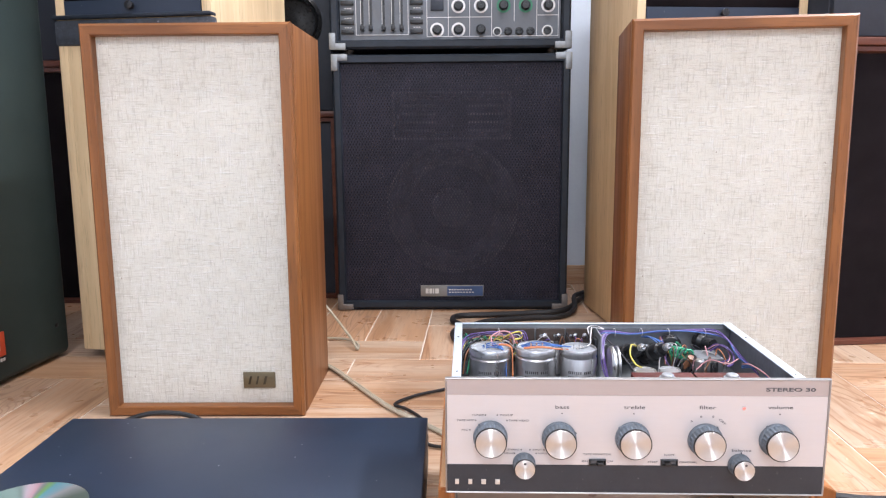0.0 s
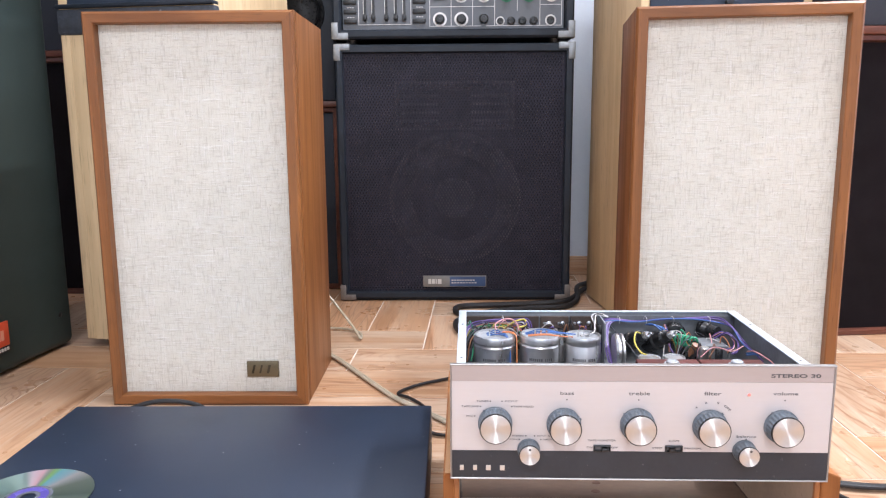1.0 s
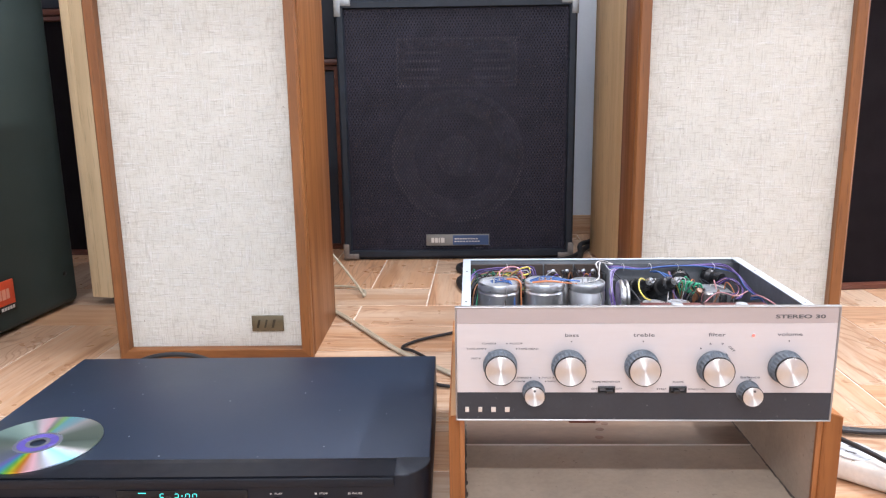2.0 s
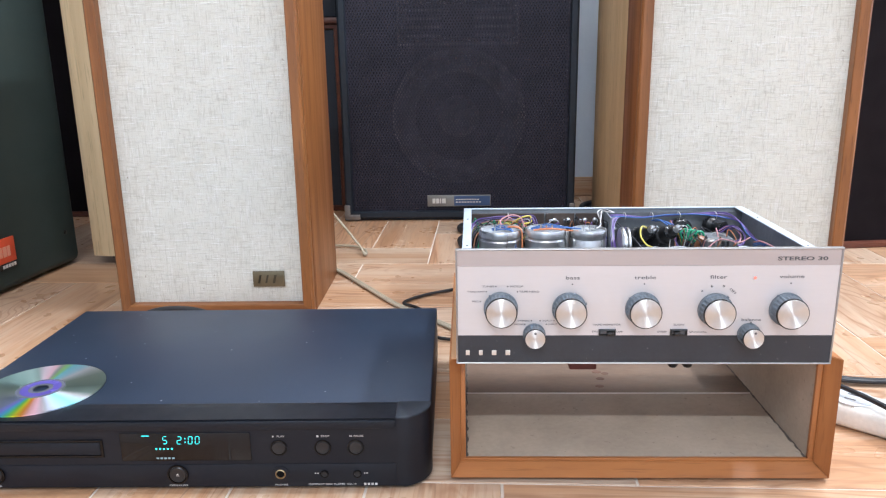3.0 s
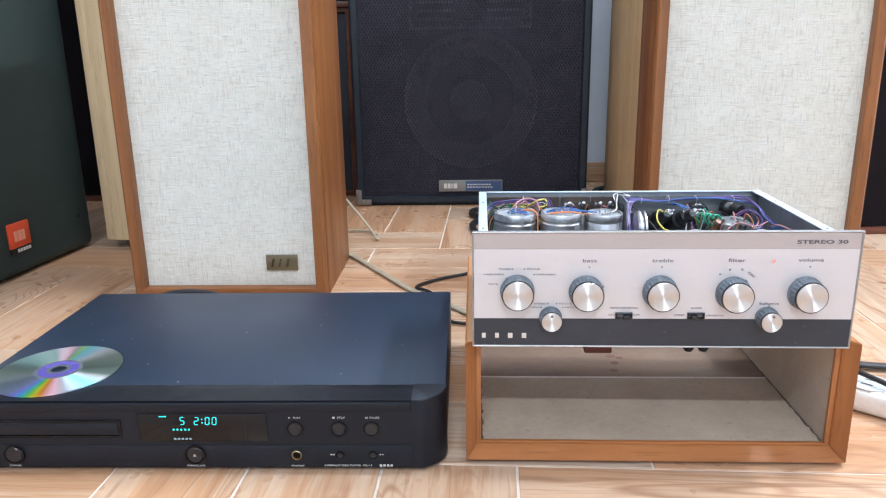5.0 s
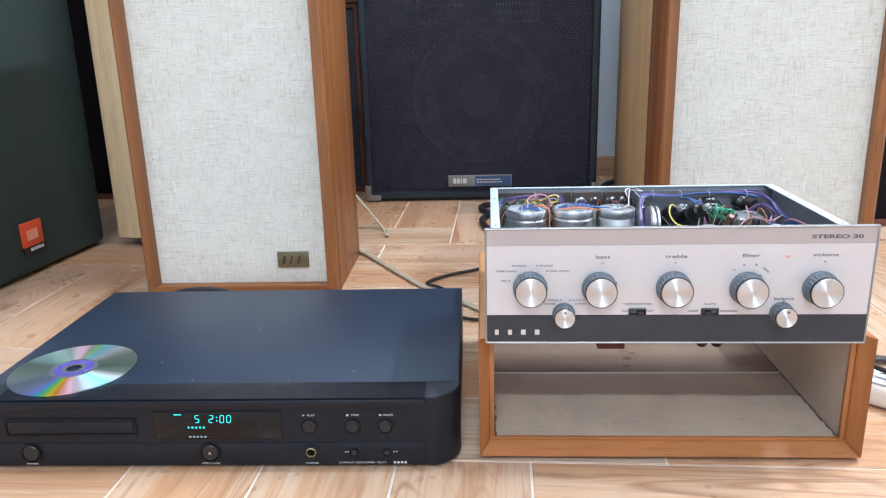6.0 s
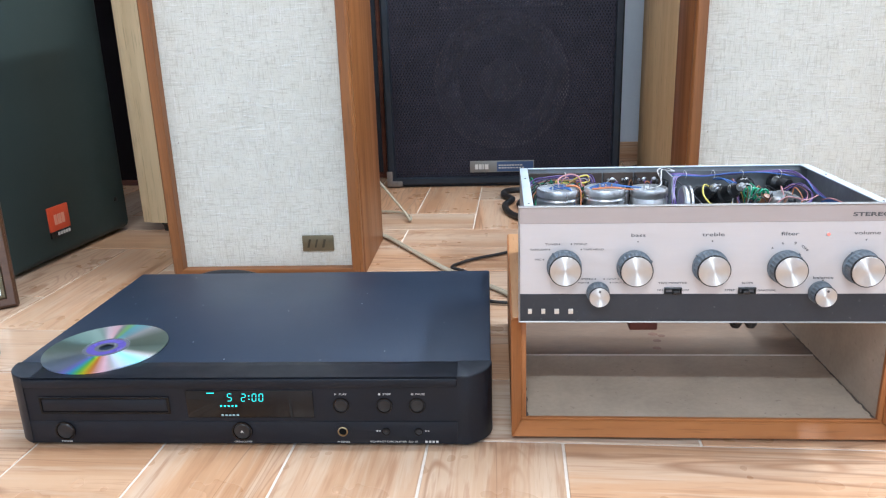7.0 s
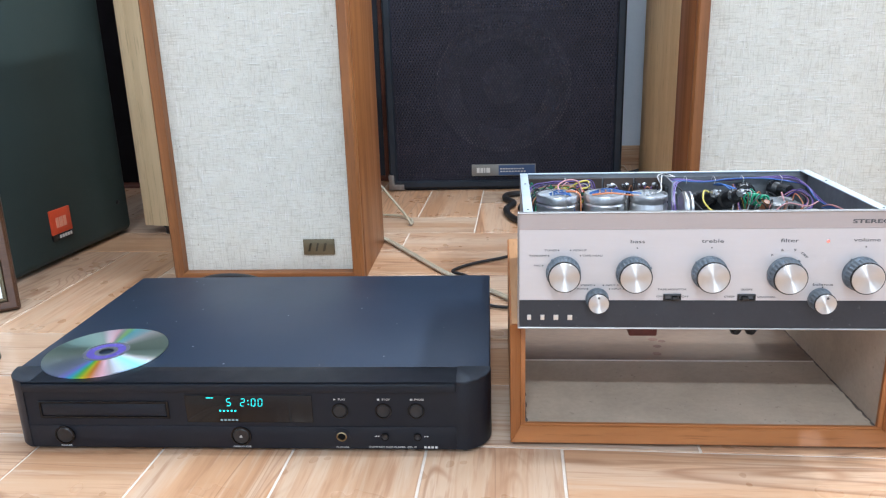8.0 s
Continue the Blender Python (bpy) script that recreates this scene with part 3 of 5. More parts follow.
def mixer_head(m):
    t = thing("mixer_amplifier", m, "black mixing amplifier head with sliders and dials on the cabinet", "amplifier")
    h = 0.30
    u = lambda px: (px - 585) * TW / 426
    part("cabinet", box(ring(B(), 0, 0, TW, h, [(0, 0.30), (0, 0.005), (0.005, 0), (0.017, 0), (0.02, 0.004), (0.022, 0.05)]), 0.01, 0.29, 0.01, TW - 0.01, 0.30, h - 0.01), TOLEX, t)
    p = part("panel", box(B(), 0.0225, 0.02, 0.0225, TW - 0.0225, 0.03, h - 0.0225), PANELGREY, t, "dark grey control panel")
    for x, sx in ((0, 1), (TW, -1)):
        for z, sz in ((0, 1), (h, -1)):
            cb = B()
            corner_cap(cb, x, z, sx, sz)
            part("corner_protector", cb, NICKEL, t, "worn nickel corner")
    for x in (0.04, TW - 0.04):
        for y in (0.04, 0.26):
            part("foot", lathe(B(), [(0.012, -0.012), (0.014, 0.0)], pose(x, y, 0.0005), 16), BAKELITE, t)
    part("printed_border", ring(B(), u(630), 0.033, u(724), 0.21, [(0, 0.0199), (0, 0.0185), (0.0012, 0.0185), (0.0012, 0.0199)]), DIALWHITE, p)
    for x, z0, z1 in ((757, 0.028, 0.15), (795, 0.028, 0.15), (833, 0.028, 0.15), (872, 0.028, 0.15), (912, 0.062, 0.15), (952, 0.028, 0.15), (990, 0.028, 0.15)):
        part("printed_line", box(B(), u(x) - 0.0006, 0.0192, z0, u(x) + 0.0006, 0.0199, z1), DIALWHITE, p)
    for x0, x1, z in ((757, 833, 0.072), (833, 872, 0.072), (952, 990, 0.075), (757, 990, 0.028)):
        part("printed_line", box(B(), u(x0) + 0.001, 0.0190, z, u(x1) - 0.001, 0.0198, z + 0.0012), DIALWHITE, p)
    for px in (642, 657, 680, 697, 712):
        sb = box(B(), u(px) - 0.003, 0.0182, 0.04, u(px) + 0.003, 0.0199, 0.20)
        s = part("slider", sb, BAKELITE, p)
        part("slider_cap", box(B(), u(px) - 0.0045, 0.008, 0.043, u(px) + 0.0045, 0.0182, 0.054, 0.001), BUTTONBLACK, s)
        part("slider_rail", box(B(), u(px) - 0.0042, 0.0175, 0.058, u(px) - 0.0031, 0.0182, 0.19), DIALWHITE, s)
    for x0, x1 in ((604, 627), (727, 750)):
        for k in range(5):
            z = 0.036 + 0.022 * k
            part("push_bar", box(B(), u(x0), 0.014, z, u(x1), 0.0199, z + 0.010, 0.001), BUTTONBLACK, p)
            lb = B()
            for q in range(3):
                box(lb, u(x0) + 0.008 + q * 0.006, 0.0192, z + 0.0135, u(x0) + 0.0125 + q * 0.006, 0.0198, z + 0.0155)
            part("printed_bars", lb, DIALWHITE, p)
    part("level_window", box(B(), u(764), 0.0165, 0.088, u(787), 0.0199, 0.112, 0.001), NAVY, p)
    for px, z, rm, a in ((775, 0.044, DIALWHITE, 30), (813, 0.044, DIALWHITE, -20), (853, 0.044, PANELGREY, 10), (813, 0.098, DIALWHITE, 40), (853, 0.098, DIALWHITE, 10), (893, 0.098, DIALGREEN, -30), (932, 0.098, DIALGREEN, 15), (972, 0.098, DIALWHITE, 0)):
        dial(p, u(px), z, 0.0165, rm, a)
    for px, z, r, rm in ((882, 0.039, 0.0105, DIALWHITE), (901, 0.039, 0.010, BAKELITE), (921, 0.039, 0.010, BAKELITE), (941, 0.039, 0.010, BAKELITE), (971, 0.040, 0.013, DIALWHITE)):
        j = part("jack_socket", lathe(B(), [(r, 0), (r, 0.0012), (r * 0.8, 0.0016), (r * 0.72, 0.0)], None, 24), rm, p, m=pose(u(px), 0.0195, z) @ UP)
        part("jack_hole", lathe(B(), [(r * 0.72, 0.0), (r * 0.66, 0.004), (r * 0.42, 0.0042), (r * 0.38, 0.0006), (0, 0.0006)], None, 20), BAKELITE, j)
    return t


mixer_head(pose(-0.3605, 1.8600, 0.633, 0, 0, 1.64))


def dark_speaker(m, w, d, split, h, label, lower, woofer=None):
    """A tall dark loudspeaker: framed lower grille, trim, upper baffle."""
    t = thing("floor_speaker", m, label, "speaker", "dark speakers along the wall")
    part("body", box(B(), 0.002, 0.02, 0, w - 0.002, d, h, 0.003), NAVY, t)
    part("lower_frame", ring(B(), 0, 0, w, split, [(0, 0.03), (0, 0.002), (0.002, 0), (0.010, 0), (0.013, 0.010), (0.013, 0.03)]), MAHOGANY, t, "reddish mahogany frame")
    part("lower_grille", box(B(), 0.0135, 0.011, 0.0135, w - 0.0135, 0.02, split - 0.0135), lower, t, "dark grille cloth")
    part("trim", box(B(), -0.004, -0.006, split + 0.0005, w + 0.004, 0.03, split + 0.016, 0.003), MAHOGANY, t, "reddish mahogany moulding")
    up = part("upper_baffle", box(B(), 0.004, 0.006, split + 0.018, w - 0.004, 0.02, h - 0.004, 0.002), NAVY, t)
    if woofer:
        x, z, r = woofer
        part("driver", lathe(B(), [(r, 0), (r, 0.008), (r * 0.9, 0.012), (r * 0.86, 0.004), (r * 0.8, 0.010), (r * 0.72, 0.002), (r * 0.3, -0.0), (0, 0.008)], None, 40), BAKELITE, up, "black round driver", m=pose(x, 0.0058, z) @ UP)
    return t


dark_speaker(pose(-0.66, 2.0, 0), 0.278, 0.18, 0.478, 1.15, "dark speaker with red-brown trim, partly hidden by others", NAVY, (0.178, 0.715, 0.075))
dark_speaker(pose(-1.46, 1.93, 0), 0.50, 0.25, 0.605, 1.2, "dark brown floor speaker with mahogany trim near the wall", DARKCLOTH)
dark_speaker(pose(0.664, 1.578, 0, 0, 0, 8), 0.62, 0.45, 0.598, 1.2, "dark brown grille floor speaker with mahogany trim", DARKCLOTH)


def pale_speaker(m, w, d, z0, label, banded=True):
    """A pale plywood speaker: lower cabinet with a black corner band, upper unit with a black grille."""
    t = thing("studio_speaker", m, label, "speaker", "pale plywood speakers")
    zs = 0.655
    part("side_panel", box(B(), 0, 0, z0, 0.0185, d, 1.1, 0.002), PALE, t)
    part("side_panel", box(B(), w - 0.0185, 0, z0, w, d, 1.1, 0.002), PALE, t)
    part("front_panel", box(B(), 0.0187, 0.0005, z0, w - 0.0187, 0.018, zs), PALE, t)
    part("back_panel", box(B(), 0.0187, d - 0.02, z0, w - 0.0187, d - 0.002, 1.098), PALE, t)
    part("top_panel", box(B(), 0.0187, 0.0005, 1.082, w - 0.0187, d - 0.0205, 1.0995), PALE, t)
    if banded:
        part("corner_band", box(B(), -0.003, -0.004, zs - 0.0545, w + 0.003, 0.018, zs - 0.008, 0.005), SPECKLED, t, "black speckled rubber corner band")
    part("band_lip", box(B(), -0.005 if banded else 0.0195, -0.008, zs - 0.0075, w + 0.001 if banded else w - 0.0195, 0.018 if banded else -0.0003, zs, 0.003 if banded else 0.001), TOLEX, t)
    part("grille_panel", box(B(), 0.0195, -0.002, zs + 0.026, w - 0.0195, 0.02, 1.08, 0.002), DARKCLOTH, t, "black fabric grille panel")
    part("lower_strip", box(B(), 0.0195, -0.001, zs + 0.0008, w - 0.0195, 0.024, zs + 0.0255), BLACKSTEEL, t)
    part("thumb_screw", lathe(B(), [(0.006, 0), (0.006, 0.006), (0.0075, 0.008), (0.0075, 0.012), (0, 0.014)], None, 16), BAKELITE, t, m=pose(w / 2, -0.0005, zs + 0.014) @ UP)
    for x in (0.045, w - 0.045):
        for y in (0.028, d - 0.05):
            part("caster", lathe(B(), [(0.016, 0), (0.016, z0 * 0.6), (0.02, z0 * 0.7), (0.02, z0 + 0.0005)], pose(x, y, 0), 16), BAKELITE, t)
    return t


pale_speaker(pose(-0.79, 1.46, 0, 0, 0, -6), 0.305, 0.37, 0.020, "pale plywood studio speaker with black corner band")
pale_speaker(pose(0.301, 1.612, 0, 0, 0, 8), 0.354, 0.324, 0.006, "pale plywood studio speaker standing behind the linen one", False)


def monitor(m):
    """The tall green-grey loudspeaker at the side."""
    t = thing("monitor_speaker", m, "tall green-grey monitor speaker with an orange badge", "speaker")
    w, d, h = 0.376, 0.45, 1.0
    part("cabinet", box(B(), 0, 0, 0.005, w, d, h, 0.014, 4), GREENGREY, t)
    part("plinth", box(B(), 0.02, 0.03, 0.0, w - 0.03, d - 0.03, 0.0055), BAKELITE, t)
    bd = part("badge", box(B(), 0.134, -0.0035, 0.055, 0.187, 0.0005, 0.098, 0.0008), BADGEORANGE, t, "orange-red square badge")
    part("badge_foot", box(B(), 0.134, -0.0033, 0.044, 0.187, 0.0004, 0.0547), BAKELITE, bd)
    lb = B()
    for x, w0 in ((0.146, 0.007), (0.155, 0.009), (0.166, 0.007)):
        box(lb, x, -0.0042, 0.066, x + w0, -0.0034, 0.084)
    part("badge_mark", lb, BADGEPALE, bd)
    lb = B()
    for k in range(5):
        box(lb, 0.150 + k * 0.007, -0.0040, 0.0465, 0.155 + k * 0.007, -0.0032, 0.0520)
    part("badge_bars", lb, WHITEPRINT, bd)
    part("screw", lathe(B(), [(0.005, 0), (0.005, 0.0015), (0.003, 0.0025), (0, 0.0025)], None, 16), BAKELITE, t, m=pose(0.335, 0.0005, 0.07) @ UP)
    return t


monitor(pose(-0.862, 1.12, 0, 0, 0, 86.0))


def framed_panel(m):
    t = thing("picture_frame", m, "dark brown wooden frame with a cream panel, leaning back", "picture frame")
    w, d, h = 0.24, 0.030, 0.30
    part("body", box(B(), 0, 0.004, 0.0, w, d, h, 0.006, 3), RADIOWOOD, t)
    part("front_frame", ring(B(), 0, 0.0, w, h, [(0.002, 0.012), (0.002, 0.0), (0.005, -0.004), (0.014, -0.004), (0.016, 0.002), (0.016, 0.004)]), RADIOWOOD, t)
    part("inner_trim", ring(B(), 0.016, 0.016, w - 0.016, h - 0.016, [(0, 0.004), (0, -0.001), (0.002, -0.002), (0.005, 0.001), (0.005, 0.004)]), BRASS, t, "gilt inner moulding")
    part("front_panel", box(B(), 0.021, 0.000, 0.021, w - 0.021, 0.005, h - 0.021), CREAMCLOTH, t, "cream front panel")
    return t


framed_panel(pose(-0.968, 0.899, 0.001, 0, 0, 36) @ pose(0, 0, 0, -19))
solid("cable_plug", lathe(lathe(B(), [(0, 0), (0.011, 0), (0.012, 0.003), (0.010, 0.020), (0.006, 0.026)], None, 16), [(0.006, 0.026), (0.004, 0.034), (0, 0.035)], None, 16), BAKELITE, pose(-0.697, 0.868, 0), "small black plug standing on the tiles", "plug")


# ---- the pair of linen-fronted loudspeakers ----
def linen_speaker(m, w, d, h, label, badge):
    k = 0.0172
    t = thing("bookshelf_speaker", m, label, "speaker", "linen-fronted speakers")
    for x0, x1 in ((0, 0.017), (w - 0.017, w)):
        part("side_panel", box(B(), x0, 0.0215, 0.0, x1, d, h, 0.0012), TEAK, t)
    for name, z0, z1 in (("bottom_panel", 0.0005, 0.017), ("top_panel", h - 0.017, h - 0.0005)):
        part(name, box(B(), 0.0172, 0.0215, z0, w - 0.0172, d, z1), TEAK_X, t)
    part("back_panel", box(B(), 0.018, d - 0.015, 0.018, w - 0.018, d - 0.003, h - 0.018), FIBRE, t)
    f = [(0.0008, 0.021), (0.0034, 0.0195), (0.0034, 0.0165), (0.0, 0.0155), (0.0, 0.0042), (0.0035, 0.0), (k - 0.0015, 0.0), (k, 0.0015), (k, 0.021)]
    for name, mat, side in (("frame_stile", TEAK, (3, 0)), ("frame_stile", TEAK, (1, 2)), ("frame_rail", TEAK_X, (0, 1)), ("frame_rail", TEAK_X, (2, 3))):
        fb = B()
        loops = []
        for a, y in f:
            c = ((a, y, a), (w - a, y, a), (w - a, y, h - a), (a, y, h - a))
            loops.append([fb.verts.new(c[side[0]]), fb.verts.new(c[side[1]])])
        for p, q in zip(loops, loops[1:] + loops[:1]):
            fb.faces.new((p[0], p[1], q[1], q[0]))
        for e in (0, 1):
            fb.faces.new([p[e] for p in loops])
        part(name, fb, mat, t)
    gb = B()
    n = 12
    x0, x1, z0, z1 = k + 0.0002, w - k - 0.0002, k + 0.0002, h - k - 0.0002
    grid = [[gb.verts.new((x0 + (x1 - x0) * i / n, 0.0170 - 0.0020 * math.sin(math.pi * i / n) ** 0.5 * math.sin(math.pi * j / n) ** 0.5 if 0 < i < n and 0 < j < n else 0.0170, z0 + (z1 - z0) * j / n)) for j in range(n + 1)] for i in range(n + 1)]
    for i in range(n):
        for j in range(n):
            gb.faces.new((grid[i][j], grid[i + 1][j], grid[i + 1][j + 1], grid[i][j + 1]))
    box(gb, x0, 0.0173, z0, x1, 0.0205, z1)
    part("grille_cloth", gb, LINEN, t, "oatmeal slub linen grille cloth")
    if badge:
        bx, bz = badge
        b = part("badge", box(B(), bx, 0.0125, bz, bx + 0.0500, 0.0160, bz + 0.0255, 0.0006), BRASS, t, "small tarnished brass badge")
        lb = B()
        for k, wd in enumerate((0.0075, 0.0065, 0.0085)):
            x = bx + 0.0075 + 0.0118 * k
            vs = [lb.verts.new(p) for p in ((x, 0.0121, bz + 0.006), (x + wd * 0.45, 0.0121, bz + 0.006), (x + wd * 0.45 + 0.0035, 0.0121, bz + 0.0195), (x + 0.0035, 0.0121, bz + 0.0195))]
            lb.faces.new(vs)
            bmesh.ops.solidify(lb, geom=lb.faces[:1], thickness=0.0)
        part("badge_mark", lb, ENGRAVED, b)
    return t


linen_speaker(pose(-0.5915, 1.1622, 0, 0, 0, 1.98), 0.3088, 0.2261, 0.5985, "teak loudspeaker with linen front and brass badge, standing on tiles", (0.2117, 0.0428))
linen_speaker(pose(0.2100, 1.1941, 0, 0, 0, -5.07), 0.3085, 0.205, 0.5985, "teak loudspeaker with plain linen front, standing behind the amplifier", None)


# ---- disc player ----
def arc(cx, cy, r, a0, a1, n=8):
    return [(cx + r * math.cos(radians(a0 + (a1 - a0) * k / n)), cy + r * math.sin(radians(a0 + (a1 - a0) * k / n))) for k in range(n + 1)]


SEGMENTS = {'0': "abcdef", '1': "bc", '2': "abged", '5': "afgcd"}


def digit(bm, ch, x, z, w, h, y):
    """Seven-segment figure centred on (x, z), leaning slightly."""
    s = 0.00055
    lean = 0.10
    bars = {'a': (-w / 2, h / 2, w / 2, h / 2), 'g': (-w / 2, 0, w / 2, 0), 'd': (-w / 2, -h / 2, w / 2, -h / 2),
            'f': (-w / 2, 0, -w / 2, h / 2), 'b': (w / 2, 0, w / 2, h / 2), 'e': (-w / 2, -h / 2, -w / 2, 0), 'c': (w / 2, -h / 2, w / 2, 0)}
    for k in SEGMENTS[ch]:
        a, b, c, d = bars[k]
        flat = k in "agd"
        p = [(a + 0.0004, b - s / 2), (c - 0.0004, b - s / 2), (c - 0.0004, b + s / 2), (a + 0.0004, b + s / 2)] if flat else [(a - s / 2, b + 0.0004), (a + s / 2, b + 0.0004), (a + s / 2, d - 0.0004), (a - s / 2, d - 0.0004)]
        bm.faces.new([bm.verts.new((x + u + lean * v, y, z + v)) for u, v in p])


def push_button(parent, x, z, r, y, name="button"):
    ringm = lathe(B(), [(r * 1.28, 0), (r * 1.25, 0.0010), (r * 1.08, 0.0010), (r * 1.05, -0.001)], None, 32)
    b = part(name, ringm, GLOSSBLACK, parent, m=pose(x, y, z) @ UP)
    part("button_cap", lathe(B(), [(r, -0.001), (r, 0.0006), (r * 0.90, 0.0013), (r * 0.5, 0.0010), (0, 0.0008)], None, 32), BUTTONBLACK, b)
    return b


def disc_player(m):
    t = thing("disc_player", m, "black compact disc player with lit display, lying on tiles", "disc player")
    w, d, h = 0.467, 0.3115, 0.0732
    part("lid", box(B(), 0.0008, 0.0365, 0.006, w - 0.0008, d, h - 0.0004, 0.0018), BLACKSTEEL, t, "scratched black steel lid")
    base = 0.0026
    plan = [(0, 0.036)] + [(x, y) for x, y in arc(0.034, 0.034, 0.034, 180, 252)] + [(0.0230, base), (0.4350, base)] + [(x, y) for x, y in arc(w - 0.034, 0.034, 0.034, 288, 360)] + [(w, 0.036)]
    front = part("front_block", prism(B(), plan, 0.004, h, 0.0012), BLACKPLASTIC, t)
    for end in (0, 1):
        cap = [(x if end else w - x, y) for x, y in [(0.4352, base + 0.0006)] + arc(w - 0.034, 0.034, 0.0333, 288, 360) + [(w - 0.0007, 0.0355), (0.4352, 0.0355)]]
        part("corner_cap", prism(B(), cap if end else cap[::-1], h - 0.0004, h + 0.0007, 0.0004), CORNERPLASTIC, front, "satin grey-black corner piece")
    part("front_lip", box(B(), 0.0232, 0.0004, 0.0630, 0.4348, base - 0.0001, 0.0716, 0.0012), BLACKPLASTIC, t)
    part("front_sill", box(B(), 0.0232, 0.0020, 0.0045, 0.4348, base - 0.0001, 0.0275, 0.0004), BLACKPLASTIC, t)
    for x in (0.05, w - 0.05):
        for y in (0.05, d - 0.05):
            part("foot", lathe(B(), [(0.02, 0), (0.021, 0.002), (0.02, 0.0062)], pose(x, y, 0.0), 20), BAKELITE, t)
    tr = part("tray", ring(B(), 0.0367, 0.0354, 0.1636, 0.0536, [(0, base - 0.0002), (0, 0.0016), (0.0008, 0.0010), (0.0022, 0.0012), (0.0026, 0.0022), (0.0026, base - 0.0002)]), GLOSSBLACK, t, "closed black disc tray")
    part("tray_front", box(B(), 0.0396, 0.0014, 0.0383, 0.1607, base - 0.0003, 0.0507, 0.0008), BLACKPLASTIC, tr)
    win = part("display_window", box(B(), 0.1801, 0.0018, 0.0318, 0.3008, base - 0.0002, 0.0600, 0.0005), GLOSSBLACK, t, "smoked display window")
    db = B()
    y = 0.0015
    digit(db, '5', 0.2220, 0.0530, 0.0036, 0.0074, y)
    digit(db, '2', 0.2352, 0.0528, 0.0036, 0.0074, y)
    digit(db, '0', 0.2455, 0.0528, 0.0036, 0.0074, y)
    digit(db, '0', 0.2520, 0.0528, 0.0036, 0.0074, y)
    for z in (0.0510, 0.0545):
        db.faces.new([db.verts.new((0.2406 + a, y, z + b)) for a, b in ((-0.0005, -0.0005), (0.0005, -0.0005), (0.0005, 0.0005), (-0.0005, 0.0005))])
    db.faces.new([db.verts.new((0.2041 + a, y, 0.0574 + b)) for a, b in ((-0.0035, -0.0004), (0.0035, -0.0004), (0.0035, 0.0004), (-0.0035, 0.0004))])
    for k in range(5):
        x = 0.2132 + 0.0036 * k
        db.faces.new([db.verts.new((x + a, y, 0.0441 + b)) for a, b in ((-0.0008, -0.0008), (0.0008, -0.0008), (0.0008, 0.0008), (-0.0008, 0.0008))])
    part("lit_figures", db, CYAN, win, "cyan lit figures")
    db = B()
    for k in range(5):
        x = 0.2136 + 0.0036 * k
        db.faces.new([db.verts.new((x + a, y, 0.0345 + b)) for a, b in ((-0.0012, -0.0009), (0.0012, -0.0009), (0.0012, 0.0009), (-0.0012, 0.0009))])
    part("dim_figures", db, DIMCYAN, win)
    push_button(t, 0.0579, 0.0178, 0.0078, 0.0012, "power_button")
    push_button(t, 0.2307, 0.0178, 0.0078, 0.0012, "open_button")
    for x in (0.3266, 0.3672, 0.3976):
        push_button(t, x, 0.0440, 0.0062, base)
    for x in (0.3677, 0.3983):
        push_button(t, x, 0.0178, 0.0030, 0.0012)
    j = part("headphone_jack", lathe(B(), [(0.0048, 0), (0.0048, 0.0014), (0.0041, 0.0018), (0.0035, 0.0006)], None, 28), GOLD, t, "gold ringed headphone jack", m=pose(0.3269, 0.0012, 0.0180) @ UP)
    part("jack_hole", lathe(B(), [(0.0035, 0.0007), (0.0, 0.0003)], None, 24), JACKHOLE, j)
    part("jack_collar", lathe(B(), [(0.0078, 0.0), (0.0078, 0.0006), (0.0049, 0.0009)], None, 28), BLACKPLASTIC, j)
    for words, x, z, s, st, yy in (("POWER", 0.0573, 0.0062, 0.0016, 1.4, 0.0016), ("OPEN/CLOSE", 0.2303, 0.0062, 0.0016, 1.3, 0.0016), ("PHONES", 0.3269, 0.0062, 0.0016, 1.4, 0.0016), ("PLAY", 0.3290, 0.0557, 0.0018, 1.25, base - 0.0004),
                                   ("STOP", 0.3700, 0.0557, 0.0018, 1.25, base - 0.0004), ("PAUSE", 0.4008, 0.0557, 0.0018, 1.25, base - 0.0004), ("COMPACT DISC PLAYER  CD-19", 0.3745, 0.0066, 0.0017, 1.3, 0.0016)):
        lettering(words, x, z, s, WHITEPRINT, t, yy, st)
    hb = B()
    for k in range(4):
        box(hb, 0.4040 + 0.0034 * k, 0.0015, 0.0056, 0.4062 + 0.0034 * k, 0.0021, 0.0076)
    part("maker_bars", hb, WHITEPRINT, t)
    def symbol(y, *loops):
        sb = B()
        for x, z, pts in loops:
            sb.faces.new([sb.verts.new((x + u, y, z + v)) for u, v in pts])
        part("printed_symbol", sb, WHITEPRINT, t)

    bar = ((0, -0.001), (0.0008, -0.001), (0.0008, 0.001), (0, 0.001))
    symbol(base - 0.0004, (0.3212, 0.0557, ((0, -0.001), (0.0022, 0), (0, 0.001))))
    symbol(base - 0.0004, (0.3620, 0.0557, ((0, -0.001), (0.002, -0.001), (0.002, 0.001), (0, 0.001))))
    symbol(base - 0.0004, (0.3925, 0.0557, bar), (0.3938, 0.0557, bar))
    for xs, k in (((0.3588, 0.3612), -1), ((0.4053, 0.4077), 1)):
        symbol(0.0016, *[(x, 0.0180, ((-0.001 * k, -0.0008), (0.001 * k, 0), (-0.001 * k, 0.0008))) for x in xs])
    part("open_mark", sb2_mark(), WHITEPRINT, t)
    return t


